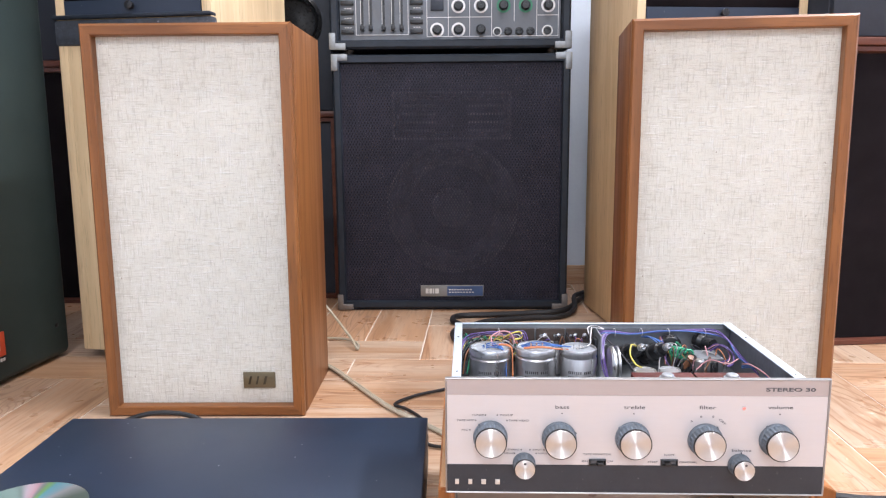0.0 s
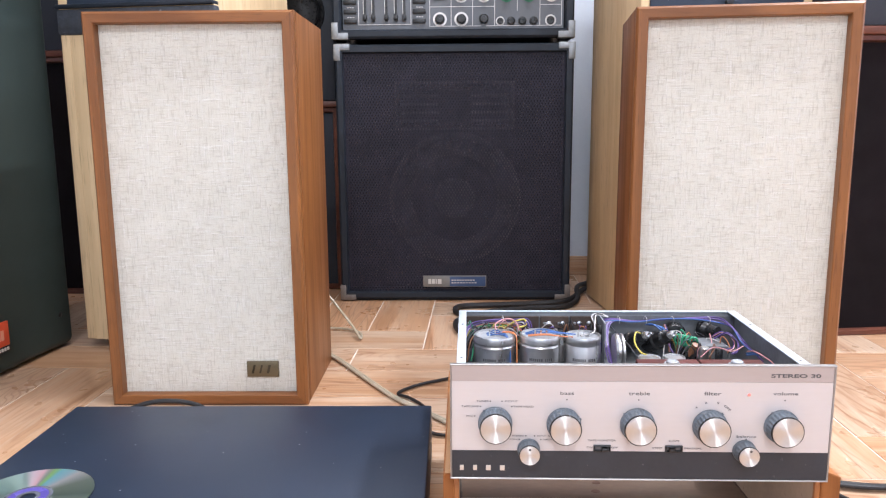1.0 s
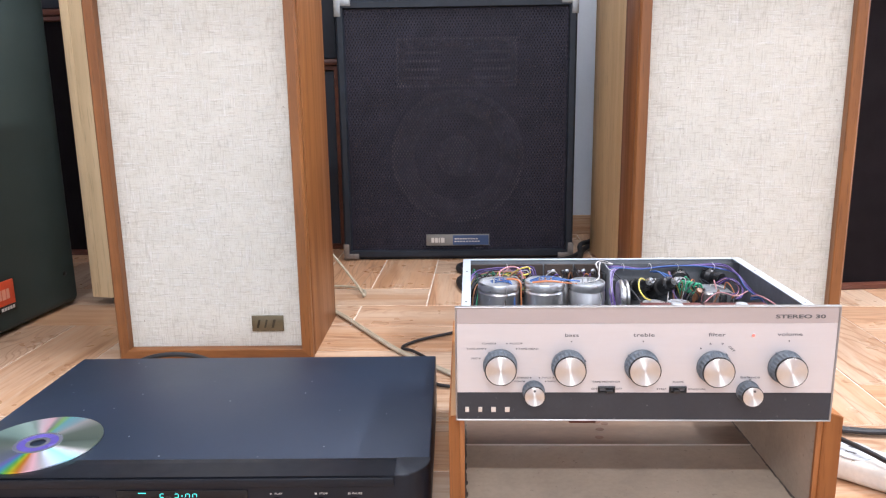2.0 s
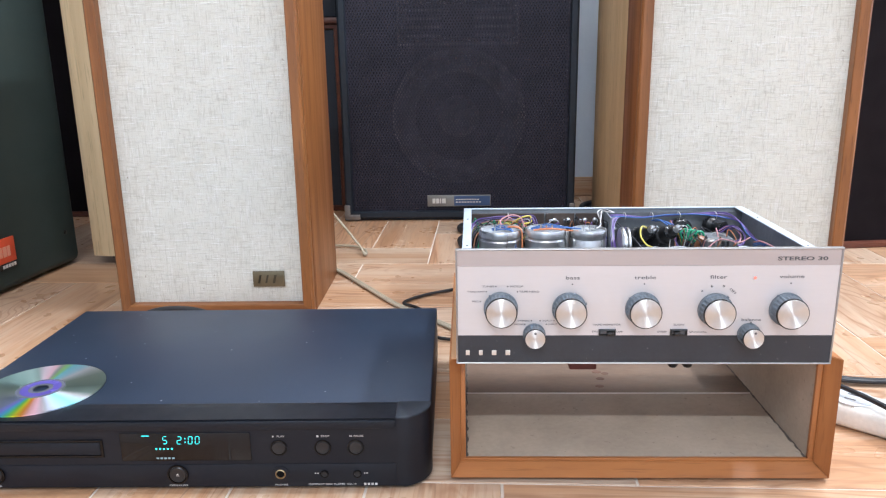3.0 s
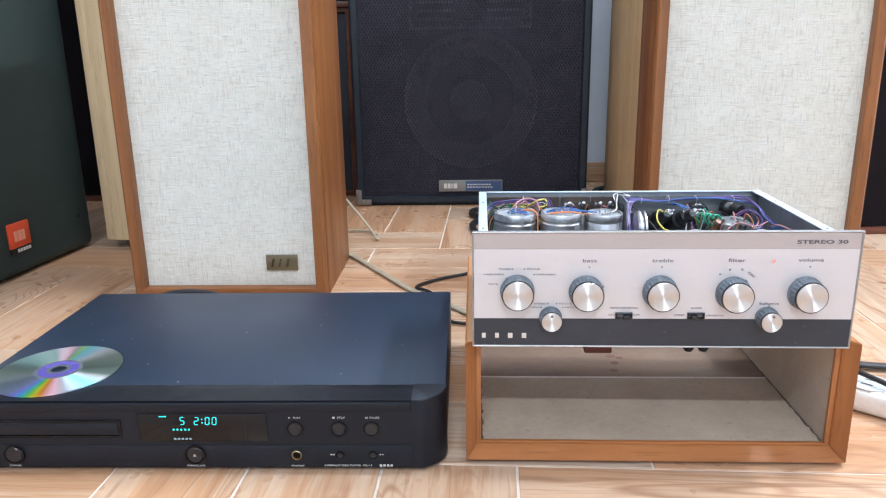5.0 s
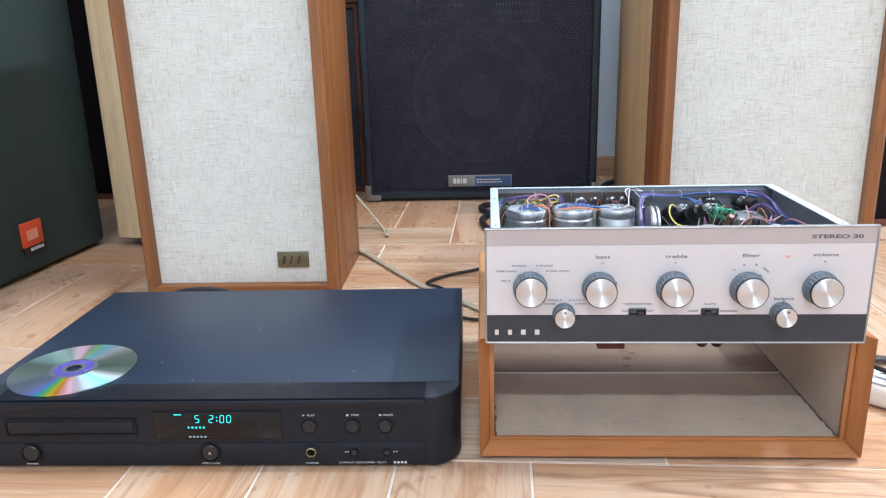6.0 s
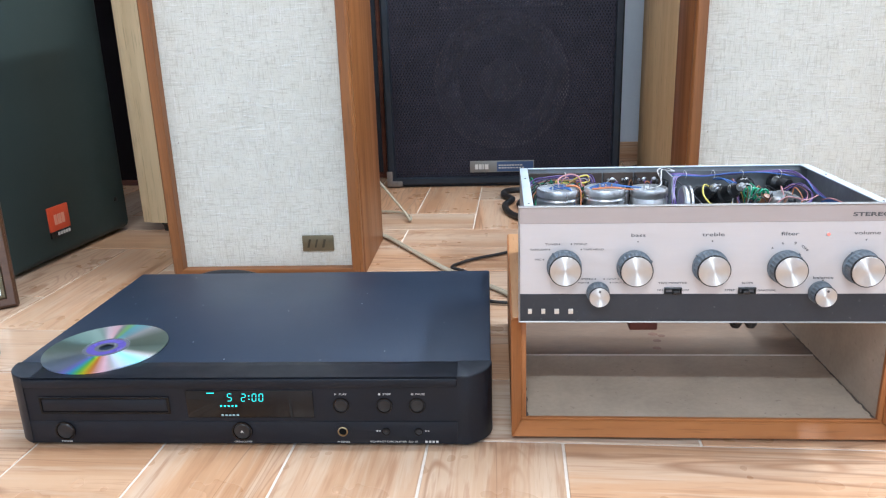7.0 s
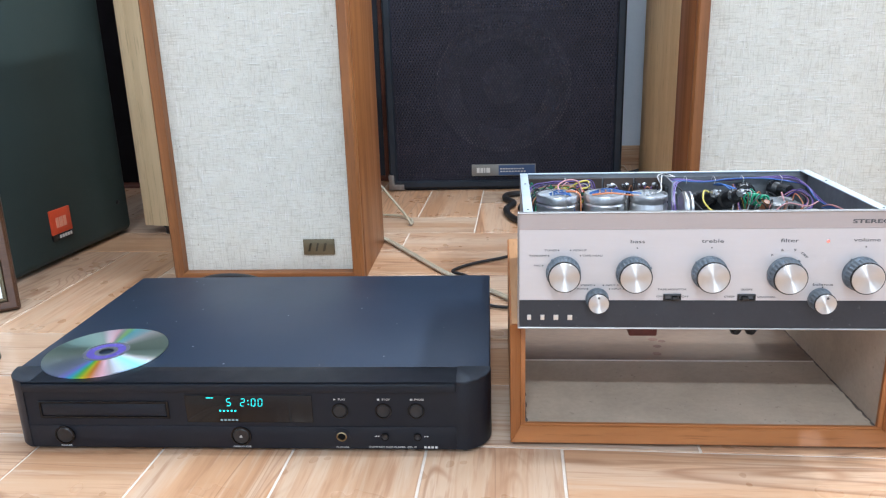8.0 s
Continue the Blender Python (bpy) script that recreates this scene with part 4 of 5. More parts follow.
def sb2_mark():
    b = B()
    b.faces.new([b.verts.new((0.2307 + u, 0.0001, 0.0178 + v)) for u, v in ((-0.0014, -0.0002), (0.0014, -0.0002), (0, 0.0014))])
    b.faces.new([b.verts.new((0.2307 + u, 0.0001, 0.0178 + v)) for u, v in ((-0.0014, -0.0012), (0.0014, -0.0012), (0.0014, -0.0007), (-0.0014, -0.0007))])
    return b


disc_player(pose(-0.5300, 0.6670, 0, 0, 0, 2.25))

cd = thing("compact_disc", pose(-0.4590, 0.7380, 0.0736, 0, 0, 190), "shiny rainbow compact disc lying on the black player", "disc")
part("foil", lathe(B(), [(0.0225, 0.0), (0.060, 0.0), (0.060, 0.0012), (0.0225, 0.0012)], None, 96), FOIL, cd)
part("hub_ring", lathe(B(), [(0.0190, 0.0002), (0.0224, 0.0002), (0.0224, 0.0013), (0.0190, 0.0013)], None, 64), DISCCLEAR, cd)
part("hub", lathe(B(), [(0.0115, 0.0001), (0.0189, 0.0001), (0.0189, 0.0014), (0.0115, 0.0014)], None, 64), DISCHUB, cd, "violet printed hub ring")
part("hub_clear", lathe(B(), [(0.0075, 0.0002), (0.0114, 0.0002), (0.0114, 0.0013), (0.0075, 0.0013)], None, 48), DISCCLEAR, cd)


# ---- empty wooden case under the amplifier ----
STAINS = ((0.1739, 0.2192, 0.0045), (0.1832, 0.214, 0.0035), (0.175, 0.1992, 0.004), (0.1706, 0.1784, 0.004))


def wooden_case(m):
    t = thing("wooden_case", m, "empty walnut amplifier case with an open front, standing on tiles", "case")
    w, d, h, k, back = 0.3530, 0.288, 0.1228, 0.0095, 0.015
    lz, lx = k + 0.0058, k + 0.0045

    def board(name, pts, mat):
        """A board given by its section in xz; its front slants back towards the opening at the inner points."""
        b = B()
        outer = [b.verts.new((x, back if inner else 0.0, z)) for x, z, inner in pts]
        rear = [b.verts.new((x, d, z)) for x, z, inner in pts]
        b.faces.new(outer)
        b.faces.new(list(reversed(rear)))
        n = len(pts)
        for q in range(n):
            b.faces.new((outer[q], outer[(q + 1) % n], rear[(q + 1) % n], rear[q]))
        bmesh.ops.recalc_face_normals(b, faces=b.faces)
        bmesh.ops.bevel(b, geom=[e for e in b.edges if all(v.co.y < back + 1e-6 for v in e.verts)], offset=0.0007, segments=2, affect='EDGES')
        return part(name, b, mat, t)

    board("side_board", [(0, 0.004, 0), (k, 0.004 + k, 1), (k, h - 0.0005, 1), (0, h, 0)], CASEWOOD_Z)
    board("side_board", [(w - k, 0.004 + k, 1), (w, 0.004, 0), (w, h, 0), (w - k, h - 0.0005, 1)], CASEWOOD_Z)
    board("bottom_board", [(0.0003, 0.004, 0), (w - 0.0003, 0.004, 0), (w - k, 0.0038 + k, 1), (k, 0.0038 + k, 1)], CASEWOOD_X)
    part("bead", box(B(), k + 0.0002, back + 0.001, k + 0.0039, w - k - 0.0002, back + 0.005, lz + 0.0002, 0.0004), CASEWOOD_X, t, "thin inner wooden bead")
    for x0, x1 in ((k + 0.0001, lx + 0.0002), (w - lx - 0.0002, w - k - 0.0001)):
        part("bead", box(B(), x0, back + 0.001, lz + 0.0003, x1, back + 0.005, h - 0.0050, 0.0004), CASEWOOD_Z, t, "thin inner wooden bead")
    part("top_board", box(B(), k + 0.0003, 0.062, h - 0.014, w - k - 0.0003, 0.205, h - 0.0012, 0.001), CASEWOOD_Y, t)
    # Unseen sheet added to keep lamp light from falling through the front gap.
    part("light_stop_sheet", box(B(), k + 0.0003, 0.022, h - 0.0042, w - k - 0.0003, 0.0618, h - 0.0014), FIBRE, t)
    part("edge_strip", box(B(), 0.0015, 0.004, h + 0.0001, k + 0.012, d - 0.001, h + 0.0012, 0.0004), CASEWOOD_Y, t)
    for x0, x1 in ((k + 0.0001, lx), (w - lx, w - k - 0.0001)):
        part("side_lining", box(B(), x0, back + 0.0052, lz + 0.0002, x1, d - 0.004, h - 0.0145), FIBRE, t, "dusty fibreboard lining")
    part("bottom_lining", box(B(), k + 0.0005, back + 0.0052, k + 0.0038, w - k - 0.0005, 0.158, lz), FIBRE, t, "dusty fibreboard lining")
    part("bottom_lining", box(B(), k + 0.0005, 0.1605, k + 0.0038, w - k - 0.0005, d - 0.004, lz - 0.0001), BAREBOARD, t, "dark brown rear half of the case bottom")
    part("lining_edge", box(B(), lx + 0.001, 0.1582, k + 0.0038, w - lx - 0.001, 0.1602, lz + 0.0006), GROUT, t)
    for x in (lx + 0.0006, w - lx - 0.0006):
        gb = B()
        for q in range(34):
            y = 0.023 + 0.0075 * q
            lathe(gb, [(0.0016, 0), (0.0011, 0.0006), (0, 0.0008)], Matrix.Translation((x + random.uniform(-0.0008, 0.0008), y, lz)) @ Matrix.Diagonal((random.uniform(0.4, 1.3), random.uniform(2.4, 4.0), random.uniform(0.5, 1.2), 1)), 8)
        part("glue_line", gb, GLUE, t, "ragged dark glue line")
    for x, y, r in STAINS:
        part("stain", lathe(B(), [(r, lz - 0.0001), (r * 0.9, lz + 0.0003), (0, lz + 0.0003)], Matrix.Translation((x, y, 0)) @ Matrix.Diagonal((1.3, 1.0, 1, 1)), 18), STAINBROWN, t, "dried red-brown stain")
    part("block", box(B(), 0.121, 0.085, h - 0.046, 0.149, 0.112, h - 0.0142, 0.0015), BLOCKBROWN, t, "red-brown wooden block")
    for x in (0.229, 0.244):
        part("rubber_plug", lathe(B(), [(0.0, -0.008), (0.004, -0.008), (0.0062, -0.004), (0.0062, 0.004), (0.003, 0.010), (0.003, 0.0245)], pose(x, 0.095, h - 0.0385), 16), BAKELITE, t)
    return t


wooden_case(pose(-0.0460, 0.7015, 0, 0, 0, 1.40))


# ---- the valve-era amplifier ----
def knob_meshes(r, length, teeth, mark):
    """Ridged skirt and spun cap of a knob, along z."""
    b = B()
    n = teeth * 4
    prof = [(r * 1.10, 0.0, 0.0), (r * 1.09, length * 0.18, 0.0), (r * 1.03, length * 0.24, 0.055), (r * 1.0, length * 0.93, 0.060), (r * 0.985, length - 0.0003, 0.0), (r * 0.97, length, 0.0), (r * 0.90, length - 0.0004, 0.0)]
    rings = []
    for rad, z, deep in prof:
        rings.append([b.verts.new(((rad * (1 - (deep if q % 4 in (0, 1) else 0))) * math.cos(2 * math.pi * q / n), (rad * (1 - (deep if q % 4 in (0, 1) else 0))) * math.sin(2 * math.pi * q / n), z)) for q in range(n)])
    for a, c in zip(rings, rings[1:]):
        for q in range(n):
            b.faces.new((a[q], a[(q + 1) % n], c[(q + 1) % n], c[q]))
    if mark:
        box(b, -0.0006, r * 1.0, 0.0002, 0.0006, r * 1.16, length * 0.2)
    skirt_me = mesh_of(b, "knob_skirt", KNOBGREY)
    cap_me = mesh_of(lathe(B(), [(r * 0.94, length - 0.0004), (r * 0.94, length + 0.0006), (r * 0.91, length + 0.0010), (0, length + 0.0004)], None, 64), "knob_cap", SPUN)
    rim_me = mesh_of(lathe(B(), [(r * 0.99, length - 0.0014), (r * 1.012, length - 0.0010), (r * 1.012, length - 0.0001), (r * 0.99, length + 0.0004), (r * 0.945, length + 0.0004)], None, 64), "knob_rim", BAKELITE)
    return skirt_me, cap_me, rim_me


AW, AH = 0.3313, 0.1066


def amplifier(m):
    t = thing("stereo_amplifier", m, "vintage stereo amplifier with open chassis on a wooden case", "amplifier")
    fp = part("faceplate", box(B(), 0.0016, 0.0006, 0.0270, AW - 0.0016, 0.003, 0.0910), FACEPLATE, t, "champagne anodised aluminium faceplate")
    part("face_stripe", box(B(), 0.0016, 0.0006, 0.0912, AW - 0.0016, 0.003, AH - 0.0016), FACESTRIPE, t, "tan upper stripe")
    part("face_band", box(B(), 0.0016, 0.0003, 0.0016, AW - 0.0016, 0.003, 0.0268), FACEBAND, t, "charcoal lower band")
    part("face_edge", ring(B(), 0, 0, AW, AH, [(0, 0.004), (0, -0.0002), (0.0006, -0.0006), (0.0014, 0.0000), (0.0016, 0.004)]), BRIGHTEDGE, t, "bright metal edging")
    # knobs
    big = knob_meshes(0.0138, 0.0138, 24, True)
    small = knob_meshes(0.0092, 0.0128, 18, False)
    for x, z, me, a in ((0.0397, 0.0554, big, 40), (0.0998, 0.0548, big, -70), (0.1638, 0.0549, big, 50), (0.2266, 0.0539, big, -40), (0.2880, 0.0541, big, 35), (0.0694, 0.0303, small, 0), (0.2573, 0.0305, small, -10)):
        k = share("knob", me[0], t, pose(x, 0.0004, z - (0.0028 if me is big else 0.0020)) @ UP @ pose(0, 0, 0, 0, 0, a))
        share("knob_cap", me[1], k, Matrix())
        share("knob_rim", me[2], k, Matrix())
        if me is small:
            part("knob_dot", lathe(B(), [(0.0011, 0.0130), (0.0011, 0.0138), (0, 0.0138)], pose(0, 0.0055, 0), 12), PRINT, k)
    # lettering
    for words, x, z, s, st in (("bass", 0.1022, 0.0812, 0.0030, 1.75), ("treble", 0.1648, 0.0813, 0.0032, 1.7), ("filter", 0.2276, 0.0815, 0.0032, 1.7), ("volume", 0.2899, 0.0818, 0.0030, 1.7), ("balance", 0.2586, 0.0424, 0.0023, 1.75),
                               ("TUNER", 0.0287, 0.0736, 0.0016, 1.5), ("PICKUP", 0.0536, 0.0736, 0.0016, 1.5), ("TAPE AMP", 0.0177, 0.0687, 0.0016, 1.5), ("TAPE HEAD", 0.0645, 0.0687, 0.0016, 1.5), ("MIC", 0.0172, 0.0598, 0.0016, 1.5),
                               ("STEREO", 0.0600, 0.0417, 0.0014, 1.5), ("MONO", 0.0565, 0.0383, 0.0014, 1.5), ("INPUT R", 0.0822, 0.0417, 0.0014, 1.5), ("INPUT L", 0.0870, 0.0383, 0.0014, 1.5), ("TAPE MONITOR", 0.1334, 0.0379, 0.0016, 1.5), ("ON", 0.1229, 0.0314, 0.0016, 1.5),
                               ("OFF", 0.1447, 0.0313, 0.0016, 1.5), ("SLOPE", 0.1963, 0.0378, 0.0016, 1.5), ("STEEP", 0.1821, 0.0312, 0.0016, 1.5), ("GRADUAL", 0.2130, 0.0311, 0.0016, 1.5)):
        lettering(words, x, z - 0.0009, s, PRINT, t, 0.0004, st)
    lettering("STEREO 30", 0.2975, 0.0969, 0.0032, PRINT, t, 0.0004, 1.95, weight=0.035)
    for words, x, z, a in (("4", 0.2143, 0.0679, -40), ("6", 0.2224, 0.0723, -15), ("9", 0.2326, 0.0722, 15), ("OFF", 0.2408, 0.0677, 42)):
        lettering(words, x, z, 0.0021, PRINT, t, 0.0004, 1.4, a)
    dot_me = mesh_of(lathe(B(), [(0.00065, 0), (0.00065, 0.0003), (0, 0.0003)], None, 10), "printed_dot", PRINT)
    for x, z in ((0.0354, 0.0736), (0.0456, 0.0736), (0.0268, 0.0687), (0.0542, 0.0687), (0.0217, 0.0598), (0.1021, 0.0754), (0.1643, 0.0755), (0.2896, 0.0757), (0.0668, 0.0417), (0.0745, 0.0417), (0.0610, 0.0383), (0.0800, 0.0383), (0.2586, 0.0400)):
        share("printed_dot", dot_me, fp, pose(x, 0.0005, z - 0.0008) @ UP)
    mk = B()
    for x, wd in ((0.0085, 0.0048), (0.0203, 0.0048), (0.0318, 0.0058), (0.0441, 0.0058)):
        box(mk, x, -0.0005, 0.0085, x + wd * 0.72, 0.0004, 0.0132, 0.0002)
    part("maker_mark", mk, SILVERPRINT, t, "four spaced silver maker's bars")
    for x in (0.1337, 0.1963):
        s = part("slide_switch", ring(B(), x - 0.0075, 0.0270, x + 0.0075, 0.0330, [(0, 0.0006), (0, -0.0012), (0.0008, -0.0016), (0.0016, -0.0006), (0.0016, 0.0006)]), BAKELITE, t)
        part("switch_back", box(B(), x - 0.0058, 0.0002, 0.0287, x + 0.0058, 0.0005, 0.0313), PRINT, s)
        part("switch_lever", box(B(), x - 0.0005 if x < 0.15 else x - 0.0045, -0.0050, 0.0287, x + 0.0050 if x < 0.15 else x + 0.0010, 0.0001, 0.0313, 0.0006), BAKELITE, s)
    l = part("pilot_lamp", lathe(B(), [(0.0020, 0), (0.0019, 0.0004), (0.0014, 0.0006)], None, 20), FACEPLATE, t, m=pose(0.2587, 0.0006, 0.0800) @ UP)
    part("lamp_lens", lathe(B(), [(0.0014, 0.0003), (0.0011, 0.0009), (0, 0.0011)], None, 16), REDLAMP, l, "glowing red lamp lens")

    # open chassis
    x0, x1, y0, y1, zt, zb = 0.0055, 0.3188, 0.0042, 0.2105, 0.1010, 0.0025
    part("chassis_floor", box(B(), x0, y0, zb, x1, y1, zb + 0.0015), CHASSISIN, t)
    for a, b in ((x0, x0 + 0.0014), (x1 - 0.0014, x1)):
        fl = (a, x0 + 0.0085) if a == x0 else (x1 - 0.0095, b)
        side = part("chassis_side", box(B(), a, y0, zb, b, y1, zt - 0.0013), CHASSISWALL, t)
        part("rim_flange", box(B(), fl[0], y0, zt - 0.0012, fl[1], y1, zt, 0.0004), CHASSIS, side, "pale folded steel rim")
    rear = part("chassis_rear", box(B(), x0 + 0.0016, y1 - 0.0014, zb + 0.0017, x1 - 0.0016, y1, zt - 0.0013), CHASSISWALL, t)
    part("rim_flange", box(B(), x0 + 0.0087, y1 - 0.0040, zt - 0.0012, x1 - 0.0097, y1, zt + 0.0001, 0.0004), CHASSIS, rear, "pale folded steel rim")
    sc = B()
    for x, y in ((x0 + 0.0045, 0.035), (x0 + 0.0045, 0.15), (x1 - 0.005, 0.03), (x1 - 0.005, 0.15)):
        lathe(sc, [(0.0011, 0), (0.0009, 0.0005), (0, 0.0005)], pose(x, y, zt), 10)
    part("rim_screws", sc, PRINT, t)
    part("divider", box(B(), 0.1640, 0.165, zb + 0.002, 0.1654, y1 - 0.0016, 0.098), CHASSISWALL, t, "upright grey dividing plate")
    part("deck", box(B(), 0.1656, 0.05, 0.050, x1 - 0.0016, y1 - 0.0016, 0.0515), CHASSISIN, t, "dark grey sub-chassis deck")
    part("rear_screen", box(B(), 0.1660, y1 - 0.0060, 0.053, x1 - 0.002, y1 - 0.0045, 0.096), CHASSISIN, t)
    # capacitor cans
    for x, y, r, top in ((0.0440, 0.150, 0.0222, 0.0905), (0.0930, 0.152, 0.0218, 0.0905), (0.1385, 0.152, 0.0192, 0.0895)):
        c = part("capacitor", lathe(B(), [(r, 0.004), (r, top - 0.011), (r * 0.955, top - 0.0095), (r * 0.955, top - 0.0085), (r, top - 0.007), (r, top - 0.0012), (r * 0.97, top), (r * 0.90, top), (r * 0.90, top - 0.0025)], pose(x, y, 0), 48), CANMETAL, t, "dull silver capacitor can")
        part("capacitor_top", lathe(B(), [(r * 0.90, top - 0.0024), (0, top - 0.0022)], pose(x, y, 0), 32), CANTOP, c)
        tg = B()
        for a in range(3):
            box(tg, x - 0.006 + a * 0.006, y - 0.001, top - 0.0023, x - 0.0045 + a * 0.006, y + 0.001, top + 0.0035)
        part("solder_tags", tg, CHROME, c)
        for row, words in ((0.030, "NOT ISOLATED"), (0.0245, "BRITISH MADE")):
            bars = B()
            for k in range(len(words)):
                if words[k] == " ":
                    continue
                a = radians(-90 + (k - len(words) / 2) * 0.0021 / r * 57.3)
                q = Matrix.Translation((x, y, 0)) @ pose(0, 0, 0, 0, 0, math.degrees(a) + 90)
                vs = [bars.verts.new(q @ Vector(p)) for p in ((-0.0007, -r - 0.0002, top - row), (0.0007, -r - 0.0002, top - row), (0.0007, -r - 0.0002, top - row + 0.003), (-0.0007, -r - 0.0002, top - row + 0.003))]
                bars.faces.new(vs)
            part("printed_bars", bars, PRINT, c)
    # tag boards on the rear wall
    for a, b in ((0.012, 0.096), (0.098, 0.130), (0.132, 0.162)):
        tb = part("tag_board", box(B(), a, y1 - 0.008, 0.058, b, y1 - 0.0045, 0.0955), BOARDBROWN, t, "dark brown tag board")
        tags = B()
        for k in range(int((b - a) / 0.008)):
            lathe(tags, [(0.0018, 0), (0.0016, 0.0016), (0, 0.002)], pose(a + 0.005 + k * 0.008, y1 - 0.0082, 0.088 - 0.011 * (k % 2)) @ UP, 10)
        part("tags", tags, CHROME, tb)
    for x, z in ((0.1075, 0.089), (0.1230, 0.089), (0.1420, 0.089), (0.1530, 0.089)):
        part("screw", lathe(B(), [(0.0030, 0), (0.0028, 0.0014), (0.001, 0.0022), (0, 0.0022)], pose(x, y1 - 0.0084, z - 0.001) @ UP, 16), CHROME, t)
    resist = B()
    for k in range(14):
        x = 0.015 + k * 0.0058
        tube(resist, [(x, y1 - 0.012 - 0.004 * (k % 3), 0.060 + 0.006 * (k % 4)), (x + 0.001, y1 - 0.013 - 0.004 * (k % 3), 0.076 + 0.004 * (k % 3))], 0.0017, 8, 2)
    part("resistors", resist, BAKELITE, t)
    cer = B()
    for k in range(5):
        x = 0.098 + k * 0.012
        tube(cer, [(x, y1 - 0.016, 0.064), (x + 0.004, y1 - 0.015, 0.080)], 0.0016, 8, 2)
    part("ceramic_capacitors", cer, WIRES["brown"], t)
    # round parts beside the divider
    part("choke", lathe(B(), [(0.0, -0.005), (0.017, -0.005), (0.0185, -0.003), (0.0185, -0.001), (0.014, 0.0), (0.014, 0.001), (0.0185, 0.002), (0.0185, 0.004), (0.012, 0.006), (0, 0.006)], pose(0.1755, 0.146, 0.0735) @ pose(0, 0, 0, 0, 90, 0), 40), CANMETAL, t, "round chromed choke")
    part("transistor", lathe(B(), [(0.008, 0), (0.008, 0.004), (0.0065, 0.006), (0.0065, 0.010), (0, 0.011)], pose(0.186, 0.075, 0.070), 24), CHROME, t)
    tb2 = box(B(), 0.179, 0.066, 0.0516, 0.193, 0.084, 0.0700)
    part("bracket", tb2, CHASSISIN, t)
    # fuse holders and coil
    for x, y, z, s in ((0.2030, 0.176, 0.0785, 1.0), (0.2300, 0.176, 0.0790, 1.0)):
        f = part("fuse_holder", lathe(B(), [(0.0105, -0.030), (0.0105, -0.010), (0.0085, -0.008), (0.0080, 0.004), (0.0055, 0.006), (0.0045, 0.014), (0.0030, 0.014)], pose(x, y, z) @ pose(0, 0, 0, 62, 0, 20), 24), BAKELITE, t)
        part("fuse_tip", lathe(B(), [(0.0042, 0.012), (0.0042, 0.018), (0.0028, 0.0205), (0.0012, 0.0205), (0.0010, 0.027), (0, 0.027)], pose(x, y, z) @ pose(0, 0, 0, 62, 0, 20), 18), CHROME, f)
    part("valve_socket", lathe(B(), [(0.0125, 0), (0.0125, 0.005), (0.010, 0.008), (0.004, 0.009), (0, 0.007)], pose(0.2480, 0.2015, 0.078) @ UP, 28), BAKELITE, t, "black round socket")
    part("cable_grommet", lathe(B(), [(0.0095, 0), (0.0095, 0.006), (0.0065, 0.010), (0.0065, 0.022), (0, 0.024)], pose(0.2800, 0.2020, 0.083) @ pose(0, 0, 0, 90, 0, 30), 24), BAKELITE, t)
    cb = B()
    tube(cb, [(0.246 + 0.0055 * math.cos(k * 0.9) + k * 0.00045, 0.176 - k * 0.0004, 0.0775 + 0.0055 * math.sin(k * 0.9)) for k in range(32)], 0.0012, 7, 4)
    part("coil_lead", cb, WIRES["green"], t, "green coiled wire")
    for x, y, r in ((0.2020, 0.120, 0.0118), (0.2280, 0.122, 0.0112)):
        part("small_can", lathe(B(), [(r, 0.052), (r, 0.0735), (r * 0.95, 0.075), (r * 0.88, 0.075), (r * 0.88, 0.0738), (0, 0.0740)], pose(x, y, 0), 32), CANMETAL, t)
    part("transformer", box(B(), 0.264, 0.150, 0.0518, 0.292, 0.182, 0.078, 0.002), CHASSISIN, t, "grey potted transformer")
    mini = B()
    for k in range(10):
        x = 0.246 + (k % 5) * 0.0052
        lathe(mini, [(0.0024, 0), (0.0024, 0.010), (0.0018, 0.012), (0, 0.012)], pose(x, 0.150 + 0.012 * (k // 5), 0.060) @ pose(0, 0, 0, 30 * (k % 3), 20, 0), 10)
    part("preset_parts", mini, BAKELITE, t)
    part("brown_capacitor", lathe(B(), [(0.0038, 0), (0.0038, 0.015), (0, 0.016)], pose(0.2525, 0.150, 0.068) @ pose(0, 0, 0, 25, 15, 0), 16), WIRES["brown"], t)
    for a, b in ((0.1745, 0.2310), (0.2330, 0.2905)):
        hs = part("heat_sink", box(box(B(), a, 0.028, 0.0900, b, 0.062, 0.0917, 0.0004), a, 0.0605, 0.052, b, 0.062, 0.0898), HEATRED, t, "dark red heat sink plate")
        cx = (a + b) / 2 + 0.002
        part("power_transistor", lathe(B(), [(0.0075, 0.0918), (0.0075, 0.0925), (0.0058, 0.0933), (0.0055, 0.0950), (0.0045, 0.0958), (0, 0.0958)], pose(cx, 0.046, 0), 24), CANTOP, hs)
    # Plain black blocks that fill the gaps behind the cans.
    for x, y, a, b, c in ((0.020, 0.196, 0.012, 0.010, 0.020), (0.068, 0.192, 0.010, 0.012, 0.024), (0.114, 0.192, 0.012, 0.010, 0.022), (0.160, 0.180, 0.007, 0.014, 0.030)):
        part("black_block", box(B(), x, y, 0.060, x + a, y + b, 0.060 + c, 0.001), BAKELITE, t)
